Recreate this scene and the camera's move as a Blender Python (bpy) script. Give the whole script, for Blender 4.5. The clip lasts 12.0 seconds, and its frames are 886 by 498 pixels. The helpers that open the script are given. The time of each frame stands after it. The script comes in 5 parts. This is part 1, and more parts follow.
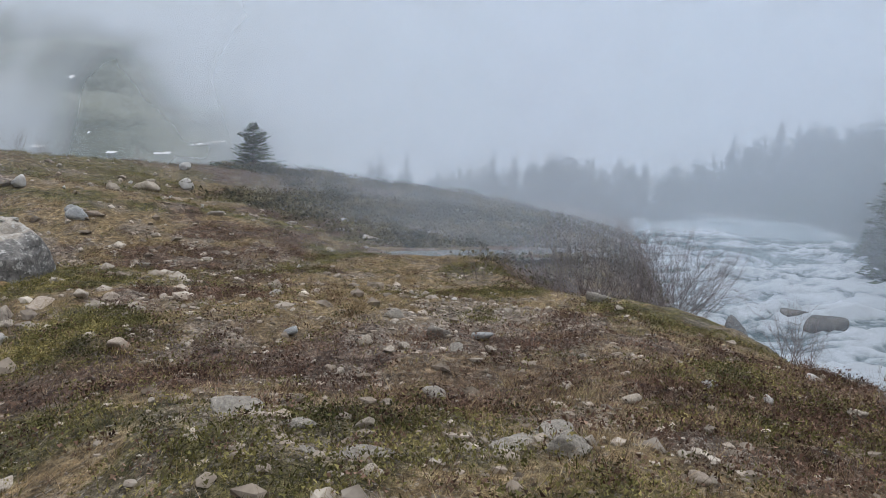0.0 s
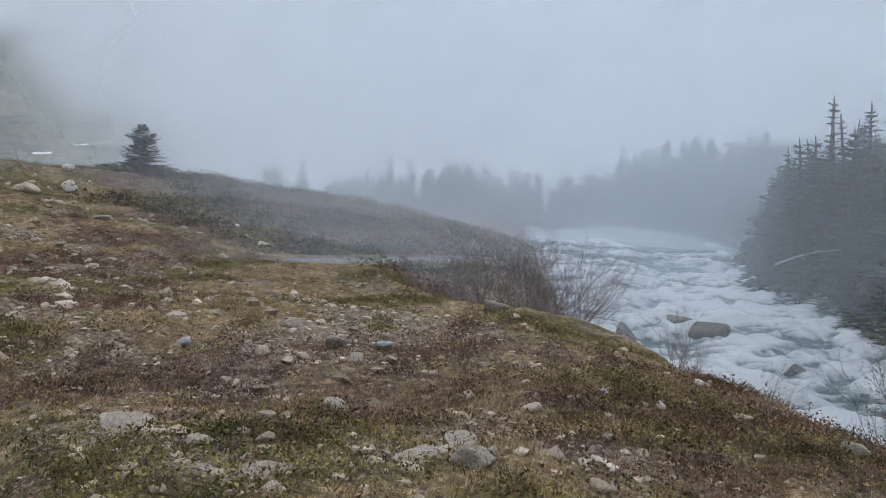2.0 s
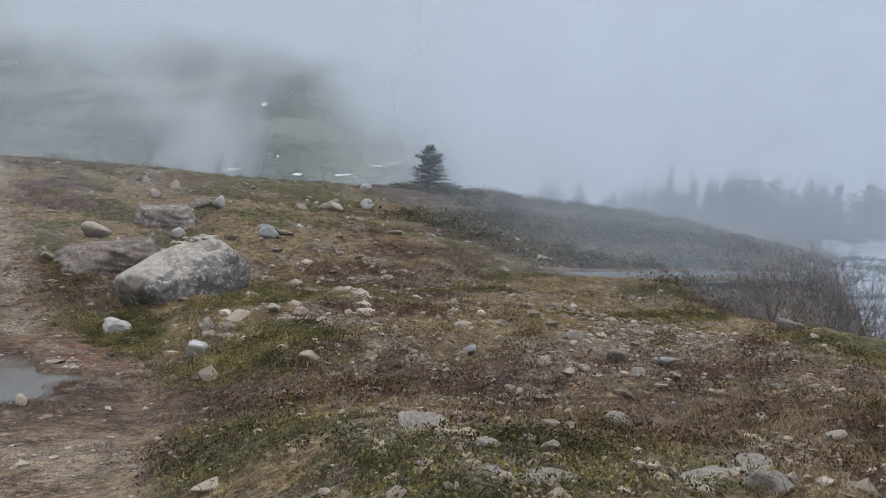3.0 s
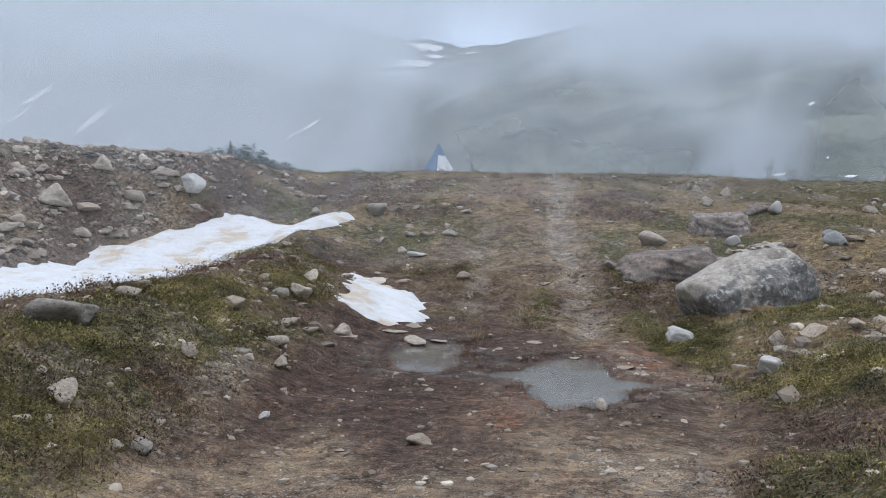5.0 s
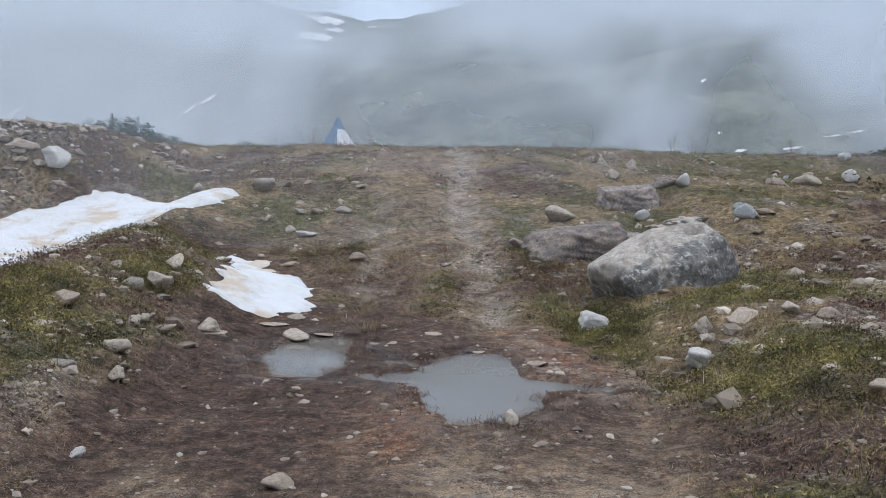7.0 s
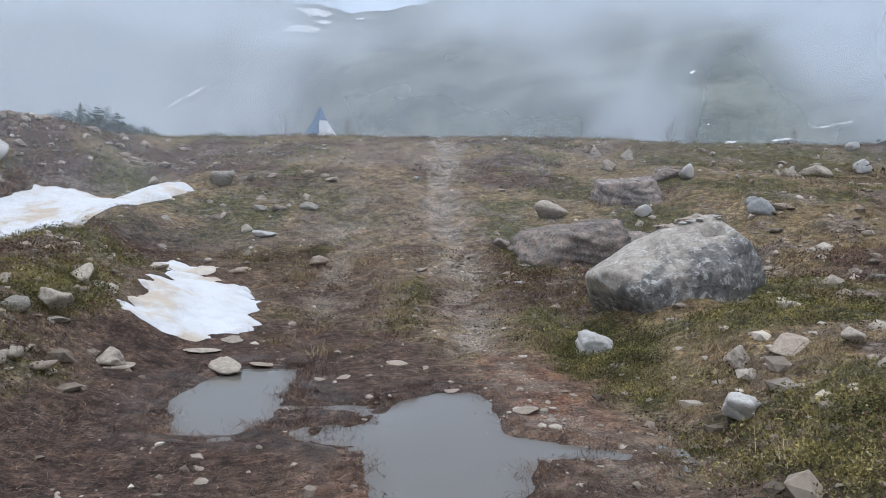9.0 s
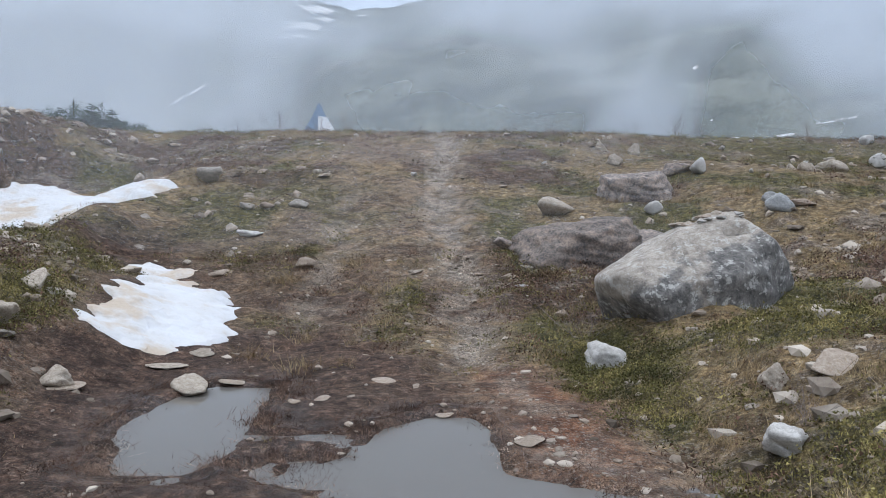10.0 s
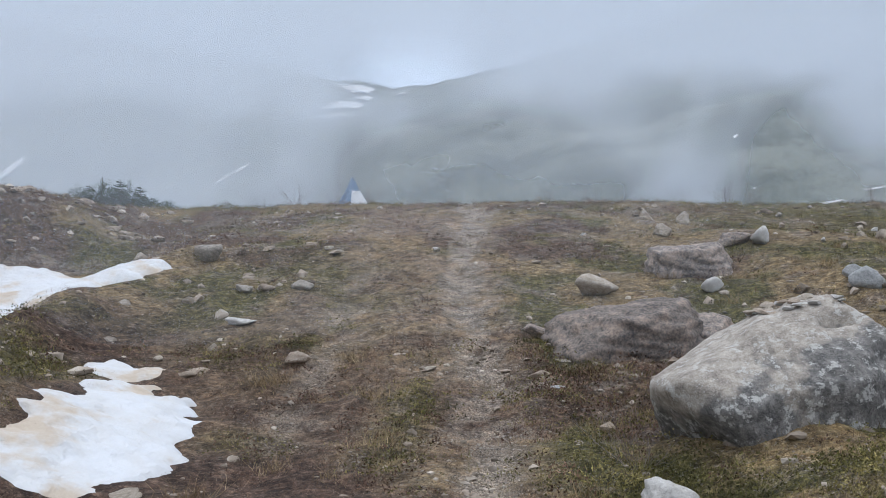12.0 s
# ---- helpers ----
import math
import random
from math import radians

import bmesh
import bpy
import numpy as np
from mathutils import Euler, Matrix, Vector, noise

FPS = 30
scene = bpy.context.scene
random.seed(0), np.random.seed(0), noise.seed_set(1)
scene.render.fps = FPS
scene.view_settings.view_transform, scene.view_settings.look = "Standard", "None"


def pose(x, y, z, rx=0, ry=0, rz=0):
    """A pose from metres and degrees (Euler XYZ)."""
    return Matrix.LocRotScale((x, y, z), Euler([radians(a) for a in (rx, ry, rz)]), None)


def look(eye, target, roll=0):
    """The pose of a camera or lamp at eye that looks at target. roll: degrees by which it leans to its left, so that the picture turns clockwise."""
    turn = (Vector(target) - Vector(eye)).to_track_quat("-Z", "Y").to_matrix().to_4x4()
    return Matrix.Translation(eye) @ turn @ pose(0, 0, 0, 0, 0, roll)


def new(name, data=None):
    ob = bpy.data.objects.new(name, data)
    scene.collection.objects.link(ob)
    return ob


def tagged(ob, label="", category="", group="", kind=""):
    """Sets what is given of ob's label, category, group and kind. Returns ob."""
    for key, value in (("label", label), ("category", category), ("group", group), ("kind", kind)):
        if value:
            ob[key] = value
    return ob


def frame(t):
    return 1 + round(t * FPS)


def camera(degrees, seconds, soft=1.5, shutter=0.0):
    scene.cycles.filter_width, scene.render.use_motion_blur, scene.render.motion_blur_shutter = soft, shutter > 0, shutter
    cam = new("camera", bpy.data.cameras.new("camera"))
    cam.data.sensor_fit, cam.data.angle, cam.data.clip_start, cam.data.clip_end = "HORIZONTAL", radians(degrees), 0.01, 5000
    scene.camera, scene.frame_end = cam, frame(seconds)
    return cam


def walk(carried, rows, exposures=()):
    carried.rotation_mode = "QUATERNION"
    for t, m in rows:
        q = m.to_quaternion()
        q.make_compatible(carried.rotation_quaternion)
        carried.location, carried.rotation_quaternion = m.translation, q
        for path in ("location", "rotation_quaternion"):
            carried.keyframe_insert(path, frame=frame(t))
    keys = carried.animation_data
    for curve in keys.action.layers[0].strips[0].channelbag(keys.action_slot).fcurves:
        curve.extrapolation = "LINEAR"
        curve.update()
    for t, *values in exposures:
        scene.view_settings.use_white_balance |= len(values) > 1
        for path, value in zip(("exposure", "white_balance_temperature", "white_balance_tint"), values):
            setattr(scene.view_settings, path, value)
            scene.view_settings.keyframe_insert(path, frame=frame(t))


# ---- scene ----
cam = camera(55.2, 12.0, soft=0.6)
PATH = [
    (0, (0.766, -0.524, 1.481), (2.081, 0.98, 1.402), 2.0),
    (0.5, (0.789, -0.421, 1.477), (2.331, 0.849, 1.402), 2.5),
    (1, (0.783, -0.437, 1.48), (2.352, 0.801, 1.404), 2.4),
    (1.5, (0.777, -0.453, 1.48), (2.346, 0.785, 1.412), 2.4),
    (2, (0.764, -0.47, 1.493), (2.254, 0.864, 1.44), 2.6),
    (2.5, (0.729, -0.472, 1.487), (1.947, 1.114, 1.439), 2.6),
    (3, (0.718, -0.472, 1.479), (1.705, 1.267, 1.432), 2.3),
    (3.5, (0.667, -0.479, 1.469), (1.295, 1.42, 1.423), 2.2),
    (3.7, (0.64, -0.458, 1.463), (1.146, 1.476, 1.416), 2.2),
    (5.3, (0.557, 0.143, 1.445), (0.307, 2.127, 1.381), 0.8),
    (5.5, (0.565, 0.25, 1.452), (0.314, 2.233, 1.381), 0.8),
    (6, (0.491, 0.575, 1.437), (0.278, 2.562, 1.352), 0.9),
    (6.5, (0.526, 0.924, 1.421), (0.545, 2.921, 1.31), 1.1),
    (7, (0.635, 1.286, 1.443), (0.655, 3.282, 1.328), 0.4),
    (7.2, (0.67, 1.449, 1.425), (0.691, 3.445, 1.302), 0.3),
    (8.8, (0.895, 2.875, 1.433), (0.928, 4.871, 1.309), -0.1),
    (9, (0.852, 3.014, 1.477), (0.897, 5.009, 1.345), 0.2),
    (9.5, (0.904, 3.419, 1.447), (0.951, 5.413, 1.308), 0.2),
    (10, (0.945, 3.825, 1.465), (0.984, 5.82, 1.326), -0.0),
    (10.5, (0.936, 4.281, 1.469), (0.973, 6.274, 1.308), -0.3),
    (11, (1.06, 4.714, 1.437), (1.095, 6.707, 1.277), -0.4),
    (11.5, (1.138, 5.156, 1.442), (1.147, 7.151, 1.298), -0.6),
    (12, (1.228, 5.589, 1.531), (1.171, 7.588, 1.564), -0.8),
]
EXPOSURES = [(0.0, -0.05, 6370, 10), (2.0, -0.1, 6360, 10), (3.0, -0.17, 6320, 10), (3.7, -0.1, 6150, 10), (5.3, -0.06, 6000, 10), (10.0, 0.03, 5960, 10), (12.0, -0.05, 6050, 10)]
walk(cam, [(t, look(eye, target, roll)) for t, eye, target, roll in PATH], EXPOSURES)

# ---- world and light: an overcast, misty day ----
world = bpy.data.worlds.new("overcast_sky")
scene.world = world
world.use_nodes = True
wn, wl = world.node_tree.nodes, world.node_tree.links
wn.clear()
sky = wn.new("ShaderNodeTexSky")
sky.sky_type, sky.sun_disc = "NISHITA", False
sky.sun_elevation, sky.sun_rotation = radians(76), radians(-23)
sky_bg = wn.new("ShaderNodeBackground")
sky_bg.inputs["Strength"].default_value = 0.02
wl.new(sky.outputs[0], sky_bg.inputs["Color"])
cover = wn.new("ShaderNodeBackground")
# the cloud cover is brightest overhead, as under any overcast sky
where = wn.new("ShaderNodeTexCoord")
split = wn.new("ShaderNodeSeparateXYZ")
wl.new(where.outputs["Generated"], split.inputs[0])
cloud = wn.new("ShaderNodeValToRGB")
cloud.color_ramp.elements[0].position, cloud.color_ramp.elements[0].color = 0.27, (0.42, 0.48, 0.572, 1)
cloud.color_ramp.elements[1].position, cloud.color_ramp.elements[1].color = 0.5, (0.96, 0.98, 1.02, 1)
wl.new(split.outputs["Z"], cloud.inputs[0])
wl.new(cloud.outputs[0], cover.inputs["Color"])
gain = wn.new("ShaderNodeMapRange")
gain.inputs["From Min"].default_value, gain.inputs["From Max"].default_value = 0.27, 0.7
gain.inputs["To Min"].default_value, gain.inputs["To Max"].default_value = 0.98, 1.25
wl.new(split.outputs["Z"], gain.inputs["Value"])
# a break in the cloud glows above the saddle
gap = wn.new("ShaderNodeVectorMath")
gap.operation = "DISTANCE"
wl.new(where.outputs["Generated"], gap.inputs[0])
gap.inputs[1].default_value = Vector((-0.05, 0.97, 0.232)).normalized()
glow = wn.new("ShaderNodeMapRange")
glow.interpolation_type = "SMOOTHERSTEP"
glow.inputs["From Min"].default_value, glow.inputs["From Max"].default_value = 0.01, 0.11
glow.inputs["To Min"].default_value, glow.inputs["To Max"].default_value = 0.75, 0.0
wl.new(gap.outputs["Value"], glow.inputs["Value"])
brighter = wn.new("ShaderNodeMath")
wl.new(gain.outputs[0], brighter.inputs[0])
wl.new(glow.outputs[0], brighter.inputs[1])
wl.new(brighter.outputs[0], cover.inputs["Strength"])
both = wn.new("ShaderNodeAddShader")
wl.new(sky_bg.outputs[0], both.inputs[0])
wl.new(cover.outputs[0], both.inputs[1])
world_out = wn.new("ShaderNodeOutputWorld")
wl.new(both.outputs[0], world_out.inputs["Surface"])

sun_data = bpy.data.lights.new("sun", "SUN")
sun_data.energy, sun_data.angle, sun_data.color = 0.9, radians(60), (1.0, 0.98, 0.95)
sun = new("sun", sun_data)
sun.matrix_world = look((6, 14, 60), (0, 0, 0))


# ---- noise, heights and outlines, in arrays ----
def sstep(a, b, x):
    t = np.clip((np.asarray(x, float) - a) / (b - a), 0, 1)
    return t * t * (3 - 2 * t)


def lattice(i, j, seed):
    h = (i.astype(np.int64) * 374761393 + j.astype(np.int64) * 668265263 + seed * 974634777) & 0xFFFFFFFF
    h = ((h ^ (h >> 13)) * 1274126177) & 0xFFFFFFFF
    return ((h ^ (h >> 16)) & 0xFFFF) / 65535.0


def vnoise(x, y, seed=0):
    x, y = np.asarray(x, float), np.asarray(y, float)
    i, j = np.floor(x), np.floor(y)
    u, v = x - i, y - j
    u, v = u * u * (3 - 2 * u), v * v * (3 - 2 * v)
    a, b = lattice(i, j, seed), lattice(i + 1, j, seed)
    c, d = lattice(i, j + 1, seed), lattice(i + 1, j + 1, seed)
    return (a + (b - a) * u) * (1 - v) + (c + (d - c) * u) * v


def fbm(x, y, octaves=4, seed=0, gain=0.5):
    """Fractal noise between -1 and 1."""
    total, amp, norm = 0, 1.0, 0.0
    for k in range(octaves):
        total = total + amp * (2 * vnoise(x * 2**k + 17.3 * k, y * 2**k - 9.1 * k, seed + k) - 1)
        norm += amp
        amp *= gain
    return total / norm


def inside(px, py, outline):
    """Signed distance to an outline: above 0 within it."""
    px, py = np.asarray(px, float), np.asarray(py, float)
    best, odd = np.full(px.shape, 1e9), np.zeros(px.shape, bool)
    for (ax, ay), (bx, by) in zip(outline, outline[1:] + outline[:1]):
        ex, ey = bx - ax, by - ay
        t = np.clip(((px - ax) * ex + (py - ay) * ey) / (ex * ex + ey * ey), 0, 1)
        best = np.minimum(best, np.hypot(px - ax - t * ex, py - ay - t * ey))
        cross = (ay > py) != (by > py)
        odd ^= cross & (px < ax + (py - ay) * ex / (ey if ey else 1e-9))
    return np.where(odd, best, -best)


# The river runs along (RD): metres up the stream and across it, from the place where the walk begins.
RO, RD, RR = (0.78, -0.45), (0.785, 0.619), (0.619, -0.785)


def stream(x, y):
    dx, dy = x - RO[0], y - RO[1]
    return dx * RD[0] + dy * RD[1], dx * RR[0] + dy * RR[1]


def unstream(d, u):
    return RO[0] + d * RD[0] + u * RR[0], RO[1] + d * RD[1] + u * RR[1]


def water_level(d):
    return np.interp(d, [-60, 13, 46, 60, 110], [-5.0, -1.0, 1.3, 1.95, 2.2])


def left_bank(d):
    return np.interp(d, [-60, 0, 12, 20, 30, 40, 60, 90], [6, 6, 4.6, 3.6, 4.6, 5.4, 4.6, 4])


def right_bank(d):
    return np.interp(d, [-60, 0, 17, 27, 38, 60, 90], [11.6, 10.6, 9.3, 8.8, 11.6, 13.5, 14])


LEFT_PUDDLE = [(-0.71, 8.1), (-0.97, 9.0), (-0.88, 9.75), (-0.66, 10.15), (-0.18, 10.05), (-0.14, 9.3), (-0.12, 8.5), (-0.3, 8.1)]
RIGHT_PUDDLE = [(0.5, 7.3), (0.5, 8.3), (0.58, 8.8), (0.95, 9.28), (1.25, 9.2), (1.35, 8.7), (1.33, 8.1), (1.7, 7.95), (2.1, 7.7),
                (2.05, 7.55), (1.5, 7.6), (1.42, 7.1), (1.1, 6.62), (0.72, 6.62)]
SNOW_STRIP = [(-2.55, 13.75), (-2.69, 14.25), (-2.5, 14.5), (-2.22, 14.25), (-1.86, 14.1), (-1.85, 13.92), (-2.07, 13.78), (-2.2, 13.65)]
WET_LINK = [(-0.3, 8.9), (0.54, 8.75), (0.54, 7.7), (0.3, 7.9), (-0.3, 8.35)]
SIDE_POOL = [unstream(*p) for p in ((15.2, -3.9), (17.2, -4.5), (19.8, -3.4), (22.6, -1.6), (23.6, -0.2), (19.6, -0.4), (16.8, -1.9), (15.5, -3.0))]
SNOW_GULLY = [(-4.9, 8.1), (-5.3, 9.6), (-5.4, 10.9), (-5.3, 13.2), (-4.9, 15.5), (-4.25, 16.8), (-3.8, 17.6), (-3.25, 18.55), (-4.3, 19.1), (-5.3, 19.9), (-6.2, 20.5), (-6.8, 19.9),
              (-7.8, 18.9), (-8.8, 17.7), (-8.6, 16.6), (-9.1, 15.3), (-9.1, 14.0), (-8.0, 11.3), (-7.3, 8.5), (-7.3, 5.0), (-5.6, 4.0), (-5.1, 6.5)]
SNOW_TRAIL = [(-1.85, 10.68), (-1.45, 10.6), (-1.27, 10.69), (-1.0, 11.08), (-0.89, 11.35), (-0.83, 11.66), (-0.98, 11.9), (-0.93, 12.4), (-1.1, 12.69), (-1.25, 12.85), (-1.2, 13.25), (-1.34, 13.1),
              (-1.58, 13.12), (-1.62, 13.45), (-2.08, 13.4), (-2.15, 12.9), (-1.95, 12.6), (-2.05, 12.1), (-1.98, 11.6), (-1.95, 11.1)]


def rise(y):
    ys = [-400, 8, 10.7, 12.5, 14.5, 17.5, 19.7, 24, 29, 33, 60, 90, 140, 400, 4000]
    zs = [-0.1, 0.0, 0.06, 0.2, 0.5, 1.2, 1.8, 2.55, 3.2, 3.28, 3.15, 1, -8, -30, -60]
    return sum(np.interp(y + k * 0.5, ys, zs) for k in (-2, -1, 0, 1, 2)) / 5


def height(x, y, rough=True):
    x, y = np.asarray(x, float), np.asarray(y, float)
    z = rise(y)
    z = z - 0.1 * np.clip(x - 3, 0, 5) * sstep(17, 23, y) * (1 - sstep(24.5, 29, y))
    z = z - 0.2 * sstep(5, 11, x) * sstep(21, 28, y)
    z = z - 0.6 * sstep(17, 30, x) * sstep(18, 26, y)
    # hummock between the trail and the river
    x0 = np.clip(1.0 + 0.25 * (y - 3), 0.9, 2.2)
    hum = sstep(0, 1.7, x - x0) * (1 - sstep(10.5, 15, y))
    d, u = stream(x, y)
    z = z - 0.2 * np.exp(-(((x - 3.4) / 0.9) ** 2 + ((y - 5.3) / 1.0) ** 2)) - 0.15 * np.exp(-(((x - 4.7) / 1.0) ** 2 + ((y - 3.5) / 0.6) ** 2))
    reach = 11.0 + 5.5 * sstep(0, 1, (-0.3 - u) / 2.5)
    z = z + np.maximum(hum, 0.9 * sstep(4, 7, x) * (y > 8)) * (1 - sstep(0, 3.5, d - reach)) * (0.48 - 0.19 * np.clip(u - 0.2, 0, 3.5))
    z = z - 0.2 * np.exp(-(((x - 4.15) / 0.75) ** 2 + ((y - 10.95) / 0.5) ** 2))
    # mound between the trail and the gully, and the gully's floor
    mound = sstep(1.0, 3.0, -x) * (1 - sstep(11.5, 14.5, y))
    z = z + 0.72 * mound - 0.32 * mound * sstep(3.4, 4.6, -x)
    z = z - 0.52 * sstep(3.3, 4.4, -x) * (1 - sstep(8.4, 10, -x)) * sstep(12, 16.5, y) * (1 - sstep(20.8, 23.5, y))
    axis = np.interp(y, [9, 11, 14, 17, 20, 22], [-2.9, -3.0, -3.7, -4.3, -4.1, -4])
    crest = np.interp(y, [10, 11.5, 13.5, 16.5, 19, 21], [0, 0.1, 0.45, 0.7, 0.35, 0])
    z = z + crest * np.exp(-(((x - axis) / 0.7) ** 2)) - 0.55 * np.exp(-(((x + 6.0) / 1.8) ** 2 + ((y - 24.5) / 1.8) ** 2))
    # stony slope beyond the gully
    xg = np.interp(y, [-30, 12, 15, 18, 20, 22, 26, 40], [-7.6, -8.2, -8.6, -8.4, -6.0, -4.8, -5.4, -6])
    wide = np.interp(y, [-30, 15, 19, 60], [4.6, 4.6, 3.2, 4])
    z = z + (3.15 - z) * sstep(0, 1, (xg - x) / wide) * (1 - sstep(45, 70, y))
    z = z + 1.0 * np.exp(-(((x + 14.6) / 3.2) ** 2 + ((y - 43.6) / 3.5) ** 2))
    # bank, bed and far side of the river
    w = water_level(d)
    edge = np.interp(d, [-50, 0, 6.7, 9, 11.6, 14, 25, 40, 60, 90], [3.2, 3.0, 2.6, 1.6, 1.1, 0.4, -2.2, -3.6, -5.0, -7.0])
    far_edge = right_bank(d)
    t = sstep(0, 1, (u - edge) / np.maximum(left_bank(d) + 0.5 - edge, 0.3))
    bed = w - 0.5
    z_left = np.maximum(z, w + 0.25) * (1 - t) + bed * t
    up = np.clip(u - far_edge, -2, 400)
    z_right = bed + 0.5 * sstep(-1.2, 0.2, up) + 1.0 * sstep(-0.2, 1.6, up) + 0.26 * np.clip(up, 0, 40)
    z_river = np.where(up > -2, np.maximum(bed, z_right), z_left)
    over = sstep(58.5, 60.5, d)
    z_river = z_river * (1 - over) + np.maximum(z_river, w + 0.45) * over
    near = (1 - sstep(120, 300, np.abs(d)))
    z = np.where(u > edge, z_river * near + z * (1 - near), z)
    if rough:
        trail = sstep(-1.7, -1.0, x) * (1 - sstep(1.6, 2.6, x)) * (1 - sstep(9, 16, y))
        amp = (1 - 0.75 * trail) * (1 - sstep(150, 400, np.hypot(x, y)))
        z = z + amp * (0.10 * fbm(x * 0.45, y * 0.45, 3, 3) + 0.07 * fbm(x * 1.7, y * 1.7, 3, 9))
        z = z + (0.016 + 0.04 * amp) * fbm(x * 4.5, y * 4.5, 3, 21)
        # wheel ruts
        for cx, deep in ((1.28, 0.07), (-0.3, 0.05)):
            z = z - deep * np.exp(-(((x - cx - 0.12 * np.sin(y * 0.6)) / 0.3) ** 2)) * sstep(9.5, 11, y) * (1 - sstep(26, 32, y))
    pud = np.maximum(inside(x, y, LEFT_PUDDLE), inside(x, y, RIGHT_PUDDLE))
    near = np.abs(x) + np.abs(y - 8) < 9
    pud = np.where(near, pud + 0.07 * fbm(x * 3, y * 3, 3, 5), -9)
    link = np.where(near, inside(x, y, WET_LINK), -9)
    pool = np.where(np.abs(x - 14) + np.abs(y - 14.5) < 11, inside(x, y, SIDE_POOL) + 0.3 * fbm(x * 0.9, y * 0.9, 3, 26), -9)
    dip = sstep(-2.2, 0.1, pool)
    z = z * (1 - dip) + dip * (0.73 + 0.05 * fbm(x * 2, y * 2, 3, 27)) - 0.25 * sstep(-0.1, 0.6, pool)
    flat = sstep(-0.5, -0.02, np.maximum(pud, link - 0.02))
    z = z * (1 - flat) + flat * (0.03 - 0.032 * sstep(-0.1, 0.05, link) + 0.045 * fbm(x * 5, y * 5, 3, 8))
    z = np.where(pud > -0.03, np.minimum(z, 0.012 - 0.25 * (pud + 0.03)), z)
    return z


def ground_at(x, y):
    return float(height(np.array([x]), np.array([y]))[0])


# ---- materials ----
def material(name):
    m = bpy.data.materials.new(name)
    m.use_nodes = True
    nodes = m.node_tree.nodes
    nodes.clear()
    out = nodes.new("ShaderNodeOutputMaterial")
    bsdf = nodes.new("ShaderNodeBsdfPrincipled")
    m.node_tree.links.new(bsdf.outputs[0], out.inputs["Surface"])
    return m, nodes, m.node_tree.links, bsdf, out


def noise_node(nodes, links, scale, detail=5.0, rough=0.6):
    n = nodes.new("ShaderNodeTexNoise")
    n.inputs["Scale"].default_value = scale
    n.inputs["Detail"].default_value, n.inputs["Roughness"].default_value = detail, rough
    links.new(nodes.new("ShaderNodeTexCoord").outputs["Object"], n.inputs["Vector"])
    return n.outputs[0]


def ramp(nodes, links, value, stops):
    r = nodes.new("ShaderNodeValToRGB")
    while len(r.color_ramp.elements) < len(stops):
        r.color_ramp.elements.new(0.5)
    for e, (p, c) in zip(r.color_ramp.elements, stops):
        e.position = p
        e.color = (*c, 1) if isinstance(c, tuple) else (c, c, c, 1)
    links.new(value, r.inputs[0])
    return r.outputs[0]


def mixed(nodes, links, fac, a, b, mode="MIX"):
    m = nodes.new("ShaderNodeMix")
    m.data_type, m.blend_type = "RGBA", mode
    for socket, v in ((m.inputs[0], fac), (m.inputs[6], a), (m.inputs[7], b)):
        if isinstance(v, (int, float)):
            socket.default_value = v
        elif isinstance(v, tuple):
            socket.default_value = (*v, 1)
        else:
            links.new(v, socket)
    return m.outputs[2]


def bumped(nodes, links, bsdf, value, strength, distance):
    b = nodes.new("ShaderNodeBump")
    b.inputs["Strength"].default_value, b.inputs["Distance"].default_value = strength, distance
    links.new(value, b.inputs["Height"])
    links.new(b.outputs[0], bsdf.inputs["Normal"])


def attribute(nodes, name):
    a = nodes.new("ShaderNodeAttribute")
    a.attribute_name = name
    return a.outputs["Fac"]


def reckon(nodes, links, operation, a, b):
    m = nodes.new("ShaderNodeMath")
    m.operation = operation
    for socket, v in zip(m.inputs, (a, b)):
        if isinstance(v, (int, float)):
            socket.default_value = v
        else:
            links.new(v, socket)
    return m.outputs[0]


def grit_layer(nodes, links, colour, mask, scale, rare, tones):
    """Small stones lying in the soil: some cells of a Voronoi pattern, each of its own tone. Returns the colour and the stones' shape."""
    v = nodes.new("ShaderNodeTexVoronoi")
    v.inputs["Scale"].default_value = scale
    v.inputs["Randomness"].default_value = 1.0
    warp = mixed(nodes, links, 0.03, nodes.new("ShaderNodeTexCoord").outputs["Object"], nodes.new("ShaderNodeTexNoise").outputs["Color"])
    links.new(warp, v.inputs["Vector"])
    pick = nodes.new("ShaderNodeSeparateColor")
    links.new(v.outputs["Color"], pick.inputs[0])
    shape = reckon(nodes, links, "MULTIPLY", ramp(nodes, links, v.outputs["Distance"], [(0.24, 1.0), (0.44, 0.0)]), ramp(nodes, links, pick.outputs[0], [(rare, 0.0), (rare + 0.06, 1.0)]))
    shape = reckon(nodes, links, "MULTIPLY", shape, mask)
    return mixed(nodes, links, shape, colour, ramp(nodes, links, pick.outputs[1], tones)), shape


